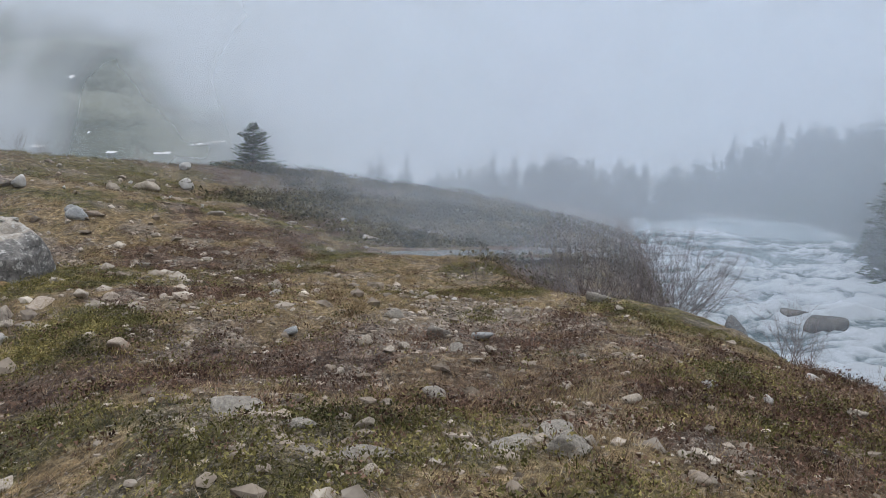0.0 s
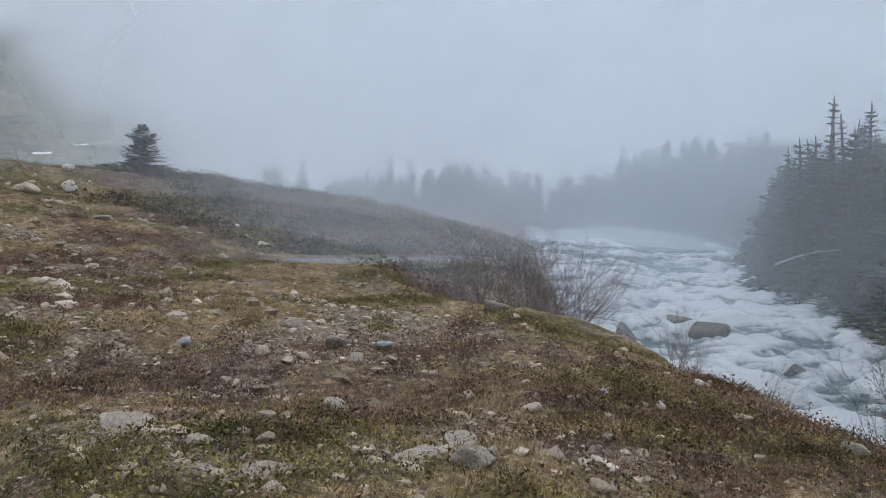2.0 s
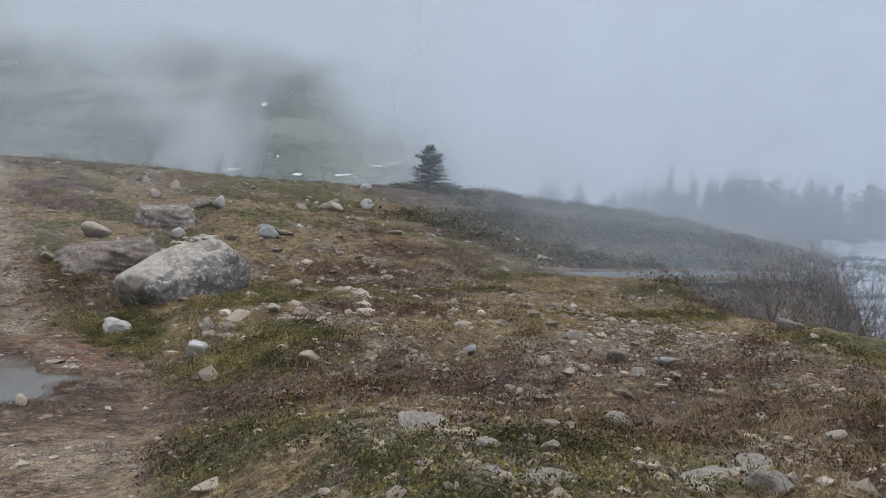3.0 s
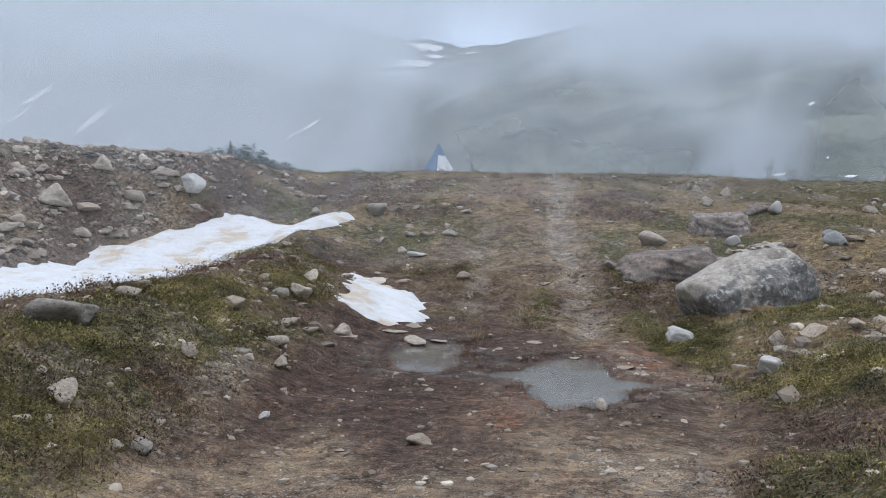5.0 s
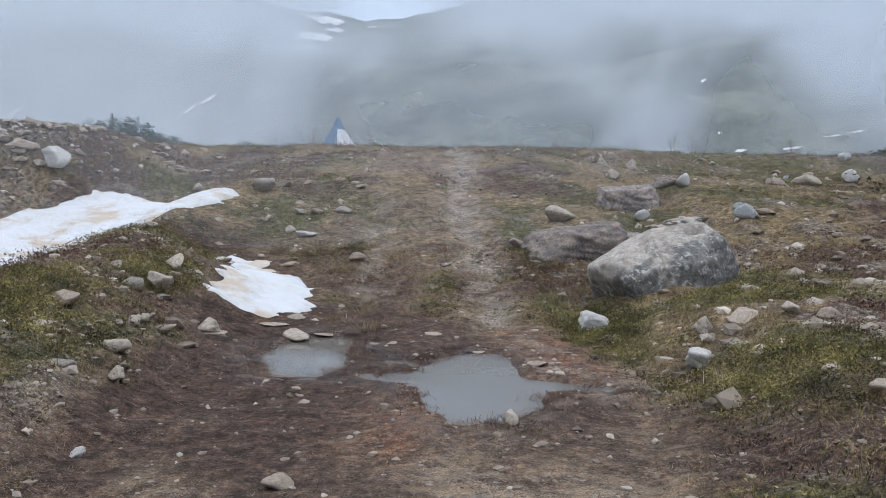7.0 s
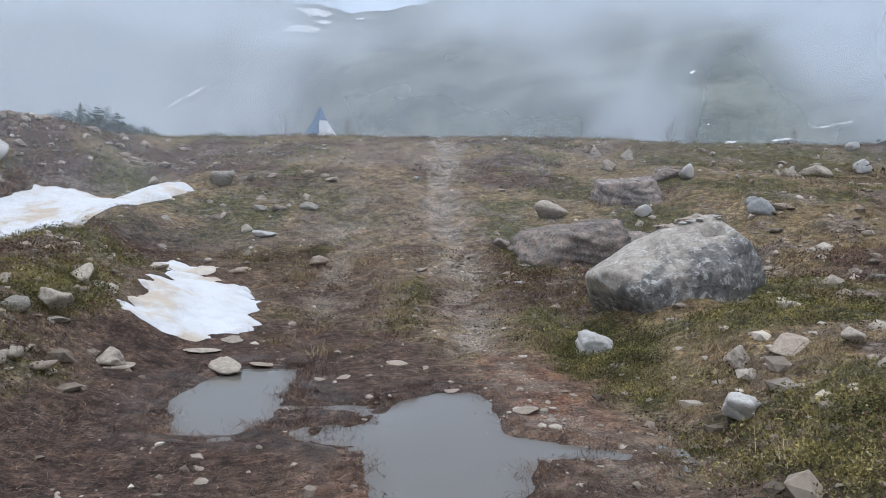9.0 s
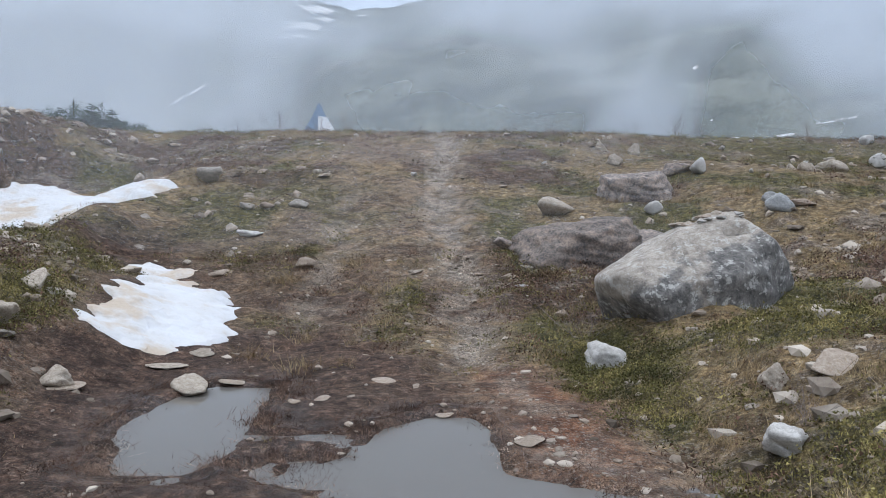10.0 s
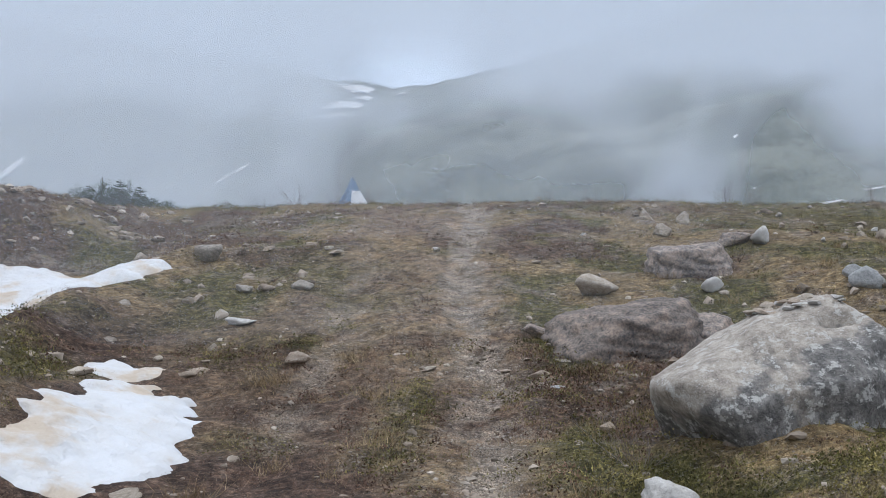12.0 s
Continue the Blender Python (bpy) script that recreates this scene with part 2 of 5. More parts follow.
def ground_material():
    m, n, l, b, _ = material("alpine_ground")
    mid, fine = noise_node(n, l, 2.6, 6, 0.65), noise_node(n, l, 14, 8, 0.75)
    grit = noise_node(n, l, 60, 4, 0.7)
    soil = ramp(n, l, fine, [(0.36, (0.0592, 0.0444, 0.0348)), (0.5, (0.178, 0.141, 0.112)), (0.64, (0.355, 0.307, 0.263))])
    moss = ramp(n, l, fine, [(0.36, (0.016, 0.018, 0.0065)), (0.5, (0.074, 0.069, 0.024)), (0.64, (0.185, 0.16, 0.061))])
    straw = ramp(n, l, fine, [(0.34, (0.056, 0.038, 0.019)), (0.52, (0.195, 0.141, 0.074)), (0.66, (0.4, 0.325, 0.2))])
    heath = ramp(n, l, fine, [(0.36, (0.0163, 0.00962, 0.00814)), (0.5, (0.0777, 0.0474, 0.0348)), (0.64, (0.192, 0.13, 0.0962))])
    plants = mixed(n, l, attribute(n, "straw"), moss, straw)
    plants = mixed(n, l, attribute(n, "heath"), plants, heath)
    colour = mixed(n, l, ramp(n, l, mid, [(0.54, 0.0), (0.68, 0.75)]), plants, soil)
    colour = mixed(n, l, attribute(n, "bare"), colour, soil)
    mud = ramp(n, l, fine, [(0.34, (0.014, 0.008, 0.0058)), (0.52, (0.074, 0.0465, 0.0345)), (0.68, (0.2, 0.138, 0.102))])
    dirt = ramp(n, l, fine, [(0.34, (0.046, 0.028, 0.0185)), (0.52, (0.185, 0.128, 0.086)), (0.68, (0.39, 0.3, 0.215))])
    gravel = ramp(n, l, grit, [(0.38, (0.085, 0.07, 0.056)), (0.5, (0.265, 0.22, 0.177)), (0.62, (0.45, 0.395, 0.335))])
    red = ramp(n, l, fine, [(0.34, (0.0629, 0.0266, 0.0148)), (0.52, (0.167, 0.0799, 0.0444)), (0.68, (0.274, 0.159, 0.104))])
    dirt = mixed(n, l, ramp(n, l, noise_node(n, l, 1.7, 5, 0.65), [(0.44, 0.0), (0.56, 0.8)]), dirt, mixed(n, l, fine, (0.15, 0.105, 0.068), (0.42, 0.33, 0.225)))
    colour = mixed(n, l, attribute(n, "dirt"), colour, dirt)
    colour = mixed(n, l, attribute(n, "mud"), colour, mud)
    colour = mixed(n, l, attribute(n, "red"), colour, red)
    colour = mixed(n, l, attribute(n, "gravel"), colour, gravel)
    tussock = noise_node(n, l, 5.5, 3, 0.6)
    colour = mixed(n, l, 0.55, colour, mixed(n, l, 1.0, colour, ramp(n, l, tussock, [(0.36, (0.259, 0.244, 0.237)), (0.5, (1.0, 1.0, 1.0)), (0.64, (1.75, 1.65, 1.5))]), "MULTIPLY"))
    # scattered small stones and dark gaps between the plants
    chips = ramp(n, l, noise_node(n, l, 38, 3, 0.55), [(0.58, 0.0), (0.65, 0.65)])
    firm = reckon(n, l, "SUBTRACT", 1.0, reckon(n, l, "MULTIPLY", attribute(n, "mud"), 0.85))
    colour = mixed(n, l, reckon(n, l, "MULTIPLY", chips, firm), colour, ramp(n, l, mid, [(0.35, (0.148, 0.126, 0.104)), (0.65, (0.37, 0.34, 0.303))]))
    gaps = ramp(n, l, noise_node(n, l, 24, 5, 0.7), [(0.36, 0.75), (0.44, 0.0)])
    colour = mixed(n, l, gaps, colour, (0.0163, 0.0126, 0.00962))
    grain = ramp(n, l, noise_node(n, l, 120, 3, 0.6), [(0.36, (0.42, 0.4, 0.38)), (0.5, (1.0, 1.0, 1.0)), (0.64, (1.7, 1.66, 1.6))])
    colour = mixed(n, l, 0.75, colour, mixed(n, l, 1.0, colour, grain, "MULTIPLY"))
    tones = [(0.1, (0.13, 0.11, 0.092)), (0.6, (0.3, 0.265, 0.225)), (0.95, (0.48, 0.44, 0.39))]
    stony = reckon(n, l, "ADD", reckon(n, l, "MAXIMUM", attribute(n, "gravel"), attribute(n, "bare")), reckon(n, l, "MULTIPLY", attribute(n, "dirt"), 0.4))
    stony = reckon(n, l, "ADD", reckon(n, l, "MINIMUM", stony, 0.9), 0.1)
    stony = reckon(n, l, "MULTIPLY", stony, firm)
    colour, small = grit_layer(n, l, colour, stony, 55, 0.45, tones)
    colour, large = grit_layer(n, l, colour, stony, 21, 0.72, tones)
    l.new(colour, b.inputs["Base Color"])
    rough = n.new("ShaderNodeMapRange")
    l.new(attribute(n, "wet"), rough.inputs["Value"])
    rough.inputs["To Min"].default_value, rough.inputs["To Max"].default_value = 0.92, 0.22
    b.inputs["Specular IOR Level"].default_value = 0.22
    l.new(rough.outputs[0], b.inputs["Roughness"])
    high = reckon(n, l, "ADD", mixed(n, l, 0.5, fine, grit), reckon(n, l, "ADD", reckon(n, l, "MULTIPLY", small, 0.25), reckon(n, l, "MULTIPLY", large, 0.5)))
    bumped(n, l, b, high, 1.0, 0.03)
    return m


def stone_material(name, dark, mid, light, lichen=0.35, vary=0.6):
    m, n, l, b, _ = material(name)
    a, c = noise_node(n, l, 5, 6, 0.65), noise_node(n, l, 34, 6, 0.7)
    colour = ramp(n, l, a, [(0.4, dark), (0.5, mid), (0.6, light)])
    colour = mixed(n, l, 0.5, colour, ramp(n, l, c, [(0.4, dark), (0.6, light)]))
    spots = ramp(n, l, noise_node(n, l, 9, 8, 0.8), [(0.53, 0.0), (0.6, 1.0)])
    spots = mixed(n, l, lichen, (0, 0, 0), spots)
    colour = mixed(n, l, spots, colour, (0.05, 0.05, 0.048))
    info = n.new("ShaderNodeObjectInfo")
    colour = mixed(n, l, vary, colour, mixed(n, l, info.outputs["Random"], (0.7, 0.67, 0.63), (1.25, 1.23, 1.2)), "MULTIPLY")
    l.new(colour, b.inputs["Base Color"])
    b.inputs["Roughness"].default_value = 0.9
    b.inputs["Specular IOR Level"].default_value = 0.25
    bumped(n, l, b, mixed(n, l, 0.4, a, c), 0.8, 0.012)
    return m


def snow_material():
    m, n, l, b, _ = material("old_snow")
    a = noise_node(n, l, 1.3, 5, 0.6)
    colour = ramp(n, l, a, [(0.4, (0.67, 0.685, 0.71)), (0.52, (0.64, 0.64, 0.64)), (0.62, (0.55, 0.465, 0.37))])
    dirt = ramp(n, l, noise_node(n, l, 26, 5, 0.7), [(0.68, 0.0), (0.8, 0.5)])
    colour = mixed(n, l, dirt, colour, (0.4, 0.34, 0.27))
    l.new(colour, b.inputs["Base Color"])
    b.inputs["Roughness"].default_value = 0.7
    bumped(n, l, b, noise_node(n, l, 6, 4, 0.6), 0.8, 0.07)
    return m


def puddle_material():
    m, n, l, b, _ = material("puddle_water")
    b.inputs["Base Color"].default_value = (0.15, 0.138, 0.123, 1)
    b.inputs["Roughness"].default_value = 0.03
    b.inputs["IOR"].default_value = 1.33
    bumped(n, l, b, noise_node(n, l, 5, 2, 0.5), 0.04, 0.01)
    return m


def brook_material():
    m, n, l, b, _ = material("riffled_water")
    b.inputs["Base Color"].default_value = (0.14, 0.15, 0.15, 1)
    b.inputs["Roughness"].default_value = 0.2
    b.inputs["IOR"].default_value = 1.33
    bumped(n, l, b, noise_node(n, l, 3.5, 6, 0.65), 0.8, 0.15)
    return m


def river_material():
    m, n, l, b, _ = material("white_water")
    foam = attribute(n, "foam")
    fine = noise_node(n, l, 4.5, 9, 0.78)
    fac = n.new("ShaderNodeMath")
    fac.operation = "MULTIPLY_ADD"
    l.new(fine, fac.inputs[0])
    fac.inputs[1].default_value = 0.9
    l.new(foam, fac.inputs[2])
    cover_ = ramp(n, l, fac.outputs[0], [(0.62, 0.0), (0.8, 0.62), (1.0, 1.0)])
    deep = ramp(n, l, fine, [(0.35, (0.07, 0.11, 0.125)), (0.7, (0.22, 0.3, 0.33))])
    l.new(mixed(n, l, cover_, deep, (0.63, 0.685, 0.74)), b.inputs["Base Color"])
    b.inputs["Roughness"].default_value = 0.35
    b.inputs["IOR"].default_value = 1.33
    bumped(n, l, b, noise_node(n, l, 9, 8, 0.75), 0.8, 0.16)
    return m


def mist_material(colour):
    m, n, l, b, out = material("drifting_mist")
    n.remove(b)
    front, back = n.new("ShaderNodeBsdfDiffuse"), n.new("ShaderNodeBsdfTranslucent")
    for s in (front, back):
        s.inputs["Color"].default_value = (*colour, 1)
    lit, clear = n.new("ShaderNodeAddShader"), n.new("ShaderNodeBsdfTransparent")
    l.new(front.outputs[0], lit.inputs[0])
    l.new(back.outputs[0], lit.inputs[1])
    mix = n.new("ShaderNodeMixShader")
    l.new(attribute(n, "veil"), mix.inputs[0])
    l.new(clear.outputs[0], mix.inputs[1])
    l.new(lit.outputs[0], mix.inputs[2])
    l.new(mix.outputs[0], out.inputs["Surface"])
    return m


def mountain_material():
    m, n, l, b, _ = material("far_slope")
    a, c = noise_node(n, l, 0.02, 7, 0.65), noise_node(n, l, 0.12, 6, 0.7)
    colour = ramp(n, l, a, [(0.38, (0.02, 0.03, 0.02)), (0.5, (0.058, 0.071, 0.05)), (0.62, (0.14, 0.15, 0.12))])
    colour = mixed(n, l, ramp(n, l, c, [(0.5, 0.0), (0.75, 0.6)]), colour, (0.19, 0.2, 0.18))
    l.new(colour, b.inputs["Base Color"])
    b.inputs["Roughness"].default_value = 0.95
    return m


def plain_material(name, stops, scale=8, rough=0.8, bump=0.3, vary=0.0):
    """A material of one stuff, whose colour wanders between the stops."""
    m, n, l, b, _ = material(name)
    v = noise_node(n, l, scale, 6, 0.65)
    colour = ramp(n, l, v, stops)
    if vary:
        g = n.new("ShaderNodeNewGeometry")
        shade = mixed(n, l, g.outputs["Random Per Island"], (1 - vary,) * 3, (1 + vary,) * 3)
        colour = mixed(n, l, 1.0, colour, shade, "MULTIPLY")
    l.new(colour, b.inputs["Base Color"])
    b.inputs["Roughness"].default_value = rough
    b.inputs["Specular IOR Level"].default_value = 0.2
    if bump:
        bumped(n, l, b, v, bump, 0.02)
    return m


GROUND, SNOW, PUDDLE, RIVER, MIST, SLOPE = (ground_material(), snow_material(), puddle_material(), river_material(), mist_material((0.532, 0.576, 0.634)),
                                           mountain_material())
GREY_STONE = stone_material("grey_granite", (0.16, 0.148, 0.13), (0.3, 0.275, 0.24), (0.45, 0.415, 0.365), 0.5)
PALE_STONE = stone_material("pale_granite", (0.27, 0.228, 0.183), (0.42, 0.366, 0.302), (0.56, 0.505, 0.43), 0.28)
TAN_STONE = stone_material("tan_stone", (0.26, 0.205, 0.16), (0.38, 0.315, 0.25), (0.5, 0.435, 0.365), 0.2)
DARK_STONE = stone_material("dark_stone", (0.1, 0.098, 0.1), (0.225, 0.208, 0.196), (0.46, 0.37, 0.31), 0.5)
WHITE_STONE = stone_material("white_stone", (0.42, 0.4, 0.37), (0.56, 0.54, 0.51), (0.66, 0.645, 0.62), 0.3, 0.2)
BLUE_STONE = stone_material("blue_grey_stone", (0.24, 0.25, 0.257), (0.36, 0.372, 0.378), (0.48, 0.49, 0.49), 0.4)


# ---- mesh helpers ----
def mesh_object(name, verts, faces, mat, smooth=True, attrs=None):
    me = bpy.data.meshes.new(name)
    me.from_pydata(np.asarray(verts).tolist(), [], faces.tolist() if isinstance(faces, np.ndarray) else faces)
    if smooth:
        me.polygons.foreach_set("use_smooth", [True] * len(me.polygons))
    for key, values in (attrs or {}).items():
        me.attributes.new(key, "FLOAT", "POINT").data.foreach_set("value", np.asarray(values, np.float32).ravel())
    me.materials.append(mat)
    me.update()
    return new(name, me)


def grid_faces(rows, cols, keep=None):
    i, j = np.meshgrid(np.arange(rows - 1), np.arange(cols - 1), indexing="ij")
    a = (i * cols + j).ravel()
    f = np.stack([a, a + 1, a + cols + 1, a + cols], 1)
    return f if keep is None else f[keep.ravel()]


def spaced(lo, fine_lo, fine_hi, hi, step, grow=1.12):
    """Coordinates that are fine in the middle and widen outwards."""
    mid = list(np.arange(fine_lo, fine_hi, step))
    s, v = step, mid[-1]
    while v < hi:
        s *= grow
        v += s
        mid.append(v)
    s, v, low = step, mid[0], []
    while v > lo:
        s *= grow
        v -= s
        low.append(v)
    return np.array(low[::-1] + mid)


# ---- ground ----
def covers(x, y):
    """How the ground is covered: shares of straw, heath, bare soil, dirt, mud, red earth, gravel and wet."""
    wob = 0.35 * fbm(x * 0.9, y * 0.9, 4, 31)
    left_edge = np.interp(y, [-5, 3, 5.8, 7.7, 9.2, 11, 13.5, 15.5, 17, 30], [-1.5, -1.6, -1.7, -1.8, -1.6, -2.1, -2.4, -2.4, -1.2, -0.9])
    right_edge = np.interp(y, [-5, 1, 3, 5, 7.4, 9.4, 10.3, 11.3, 13, 30], [0.7, 1.0, 1.3, 1.9, 2.6, 2.3, 2.0, 1.75, 1.7, 1.8])
    within = sstep(-0.25, 0.25, x - left_edge + wob) * sstep(-0.2, 0.25, right_edge - x + wob)
    dirt = within * (1 - sstep(9, 12, y) * (0.42 + 1.0 * fbm(x * 1.1, y * 0.8, 4, 44))) * (1 - sstep(24, 30, y))
    near_pud = np.exp(-(((x - 0.6) / 1.9) ** 2 + ((y - 8.9) / 2.2) ** 2))
    dark = sstep(-0.1, 0.35, fbm(x * 0.8, y * 0.6, 4, 52) + 0.9 * near_pud - 0.1 + 0.5 * sstep(3, 5.5, y) * (1 - sstep(0.2, 0.9, x)))
    mud = within * dark * sstep(3.5, 5.5, y) * (1 - sstep(11, 15, y) * 0.6) * (1 - sstep(17, 21, y))
    mud = np.maximum(mud, within * 0.95 * np.exp(-(((x + 1.8) / 0.9) ** 2 + ((y - 12.6) / 2.4) ** 2)))
    gul = np.exp(-(((x + 2.9) / 0.9) ** 2 + ((y - 15) / 1.6) ** 2))
    mud = np.maximum(mud, 0.9 * gul)
    mud = np.maximum(mud, 0.95 * np.exp(-(((x - 2.35 - 0.25 * (y - 6.5)) / 0.45) ** 2 + ((y - 6.6) / 1.7) ** 2)))
    mud = mud * (1 - 0.8 * np.exp(-(((x - 1.05) / 0.75) ** 2 + ((y - 4.9) / 1.6) ** 2)))
    red = np.exp(-(((x - 1.75) / 0.34) ** 2 + ((y - 9.0) / 1.2) ** 2)) + 0.9 * np.exp(-(((x - 0.45) / 0.32) ** 2 + ((y - 6.7) / 0.7) ** 2)) + 0.6 * np.exp(-(((x - 1.45) / 0.25) ** 2 + ((y - 10.3) / 0.7) ** 2))
    red = np.clip(1.3 * red * (0.8 + 0.8 * fbm(x * 3, y * 3, 3, 61)), 0, 1)
    cx = 1.28 + 0.12 * np.sin(y * 0.6)
    gravel = np.exp(-(((x - cx) / (0.17 + 0.011 * y)) ** 2)) * sstep(9.5, 12, y) * (1 - sstep(31, 36, y)) * np.interp(y, [12, 17], [0.7, 1.0])
    gravel = gravel + 0.55 * np.exp(-(((x + 0.35 - 0.12 * np.sin(y * 0.6)) / 0.3) ** 2)) * sstep(11, 13, y) * (1 - sstep(17, 21, y))
    bend = np.interp(y, [5, 7, 9.5, 11.5], [2.0, 1.95, 1.6, 1.28])
    gravel = gravel + 0.4 * np.exp(-(((x - bend) / 0.25) ** 2)) * sstep(6.5, 8.5, y) * (1 - sstep(11, 12.5, y))
    sand = np.exp(-(((x - 1.1) / 0.7) ** 2 + ((y - 4.9) / 1.5) ** 2))
    gravel = gravel + 0.3 * sand
    gravel = np.clip(gravel * sstep(-0.12, 0.16, fbm(x * 4.5, y * 3.0, 4, 70) + 0.55 * gravel - 0.25) * 1.05, 0, 0.95)
    # stony soil on the mound, on the slope and on top of the hummock
    slope = 0.75 * sstep(7.2, 8.5, -x) * (1 - sstep(19, 24, y)) * (1 - sstep(12, 16, -x))
    top = 0.8 * np.exp(-(((x - 6.3) / 1.7) ** 2 + ((y - 4.9) / 1.0) ** 2))
    mound = sstep(1.5, 2.4, -x) * (1 - sstep(4.0, 5.0, -x)) * sstep(3, 6, y) * (1 - sstep(13, 16, y))
    bare = np.clip((0.75 * slope + top + 0.16 * mound) * (0.75 + 1.1 * fbm(x * 1.1, y * 1.1, 3, 77)), 0, 0.95)
    pud = np.maximum(np.maximum(inside(x, y, LEFT_PUDDLE), inside(x, y, RIGHT_PUDDLE)), inside(x, y, WET_LINK) - 0.05)
    wet = np.clip(sstep(-0.5, 0.0, pud) + 0.1 * mud, 0, 1)
    mud = np.maximum(mud, sstep(-0.35, 0.0, pud) * 0.9) * (1 - 0.8 * red)
    straw = sstep(-0.06, 0.08, fbm(x * 0.9, y * 0.9, 4, 81) + 0.06)
    bare = np.clip(bare + 0.65 * sstep(0.22, 0.36, fbm(x * 1.2, y * 1.2, 4, 95)) * (1 - sstep(14, 20, x)), 0, 0.95)
    for ox, oy, r in ((2.75, 3.2, 0.42), (3.6, 2.15, 0.4), (2.7, 2.4, 0.35), (5.2, 4.6, 0.5), (4.5, 1.6, 0.35)):
        bare = np.maximum(bare, 0.9 * np.exp(-(((x - ox) / r) ** 2 + ((y - oy) / (0.7 * r)) ** 2)))
    far_moor = sstep(12, 16, x) * sstep(9, 14, y)
    hollow = np.exp(-(((x - 4.6) / 1.5) ** 2 + ((y - 3.4) / 1.0) ** 2)) + np.exp(-(((x - 3.6) / 0.8) ** 2 + ((y - 5.6) / 0.8) ** 2))
    heath = np.clip(0.8 * hollow + sstep(0.0, 0.14, fbm(x * 0.62, y * 0.62, 4, 88)) * 0.9 + 0.6 * far_moor, 0, 1)
    # lush green mats: by the boulder, on both sides of the start, along the crest
    verdant = np.zeros_like(x)
    for vx, vy, rx, ry in ((2.5, 10.2, 0.8, 1.1), (3.6, 10.1, 1.6, 0.55), (3.0, 7.0, 0.6, 0.9), (-2.6, 4.2, 1.0, 1.5), (-3.0, 8.2, 0.7, 1.4), (-2.4, 10.6, 0.5, 0.8),
                           (3.2, 1.2, 0.5, 0.35), (5.4, 1.8, 0.6, 0.35), (6.9, 2.9, 0.7, 0.5), (0.68, 13.0, 0.36, 2.4), (-0.5, 12.2, 0.5, 0.35), (-1.2, 18.2, 1.4, 1.4)):
        verdant = np.maximum(verdant, np.exp(-(((x - vx) / rx) ** 2 + ((y - vy) / ry) ** 2)))
    verdant = np.maximum(verdant, 0.75 * sstep(20, 25, y) * sstep(3.5, 9, x) * (1 - sstep(33, 40, y)) * (1 - sstep(11, 14, x)))
    verdant = np.clip(1.15 * verdant * sstep(-0.3, 0.2, fbm(x * 1.6, y * 1.6, 4, 91) + 0.5 * verdant - 0.1), 0, 1)
    straw = straw * (1 - 0.9 * far_moor)
    straw, heath, bare = straw * (1 - 0.85 * verdant), heath * (1 - 0.8 * verdant), bare * (1 - 0.8 * verdant)
    dirt, mud = dirt * (1 - 0.85 * verdant), mud * (1 - 0.8 * verdant)
    return dict(dirt=dirt, mud=mud, red=red, gravel=gravel, bare=bare, wet=wet, straw=straw, heath=heath, verdant=verdant)


def build_ground():
    xs = spaced(-2600, -3.4, 6.6, 2600, 0.07, 1.05)
    ys = spaced(-1500, 2.5, 14.0, 3200, 0.07, 1.05)
    x, y = np.meshgrid(xs, ys, indexing="ij")
    z = height(x, y)
    v = np.stack([x, y, z], -1).reshape(-1, 3)
    attrs = covers(x, y)
    g = mesh_object("ground", v, grid_faces(len(xs), len(ys)), GROUND, True, attrs)
    tagged(g, "uneven alpine ground of moss, dry grass, gravel and dark mud", "ground", kind="structure")


build_ground()


# ---- snow, puddles and the river ----
def build_snow(name, outline, thick, step, label, ragged=0.16, lobes=3.2):
    xs = np.arange(min(p[0] for p in outline) - 0.4, max(p[0] for p in outline) + 0.4, step)
    ys = np.arange(min(p[1] for p in outline) - 0.4, max(p[1] for p in outline) + 0.4, step)
    x, y = np.meshgrid(xs, ys, indexing="ij")
    s = inside(x, y, outline) + ragged * fbm(x * 1.3, y * lobes, 4, 15) + 0.05 * fbm(x * 7, y * 7, 2, 16)
    t = np.sqrt(np.clip(s / 0.35, 0, 1))
    z = height(x, y, False) * t + height(x, y) * (1 - t)
    z = z + thick * t + 0.6 * np.minimum(s, 0) + (0.06 * fbm(x * 2.4, y * 2.4, 3, 18) + 0.05 * np.abs(fbm(x * 2.0, y * lobes * 1.2, 3, 19)) + 0.03 * fbm(x * 6, y * 9, 2, 20)) * t
    z = np.where(t > 0.4, np.maximum(z, height(x, y) + 0.045 * t), z)
    ok = s > -0.2
    keep = ok[:-1, :-1] & ok[1:, :-1] & ok[:-1, 1:] & ok[1:, 1:]
    ob = mesh_object(name, np.stack([x, y, z], -1).reshape(-1, 3), grid_faces(len(xs), len(ys), keep), SNOW)
    bm = bmesh.new()
    bm.from_mesh(ob.data)
    bmesh.ops.delete(bm, geom=[v for v in bm.verts if not v.link_faces], context="VERTS")
    bm.to_mesh(ob.data)
    bm.free()
    return tagged(ob, label, "snow", kind="structure")


build_snow("snow_gully", SNOW_GULLY, 0.09, 0.07, "long white patch of old snow lying in a stony gully")
build_snow("snow_trail", SNOW_TRAIL, 0.085, 0.03, "small melting snow patch with brown stains beside the muddy trail", 0.15, 6.0)
build_snow("snow_strip", SNOW_STRIP, 0.06, 0.04, "narrow leftover strip of melting snow on dark mud", 0.1, 6.0)


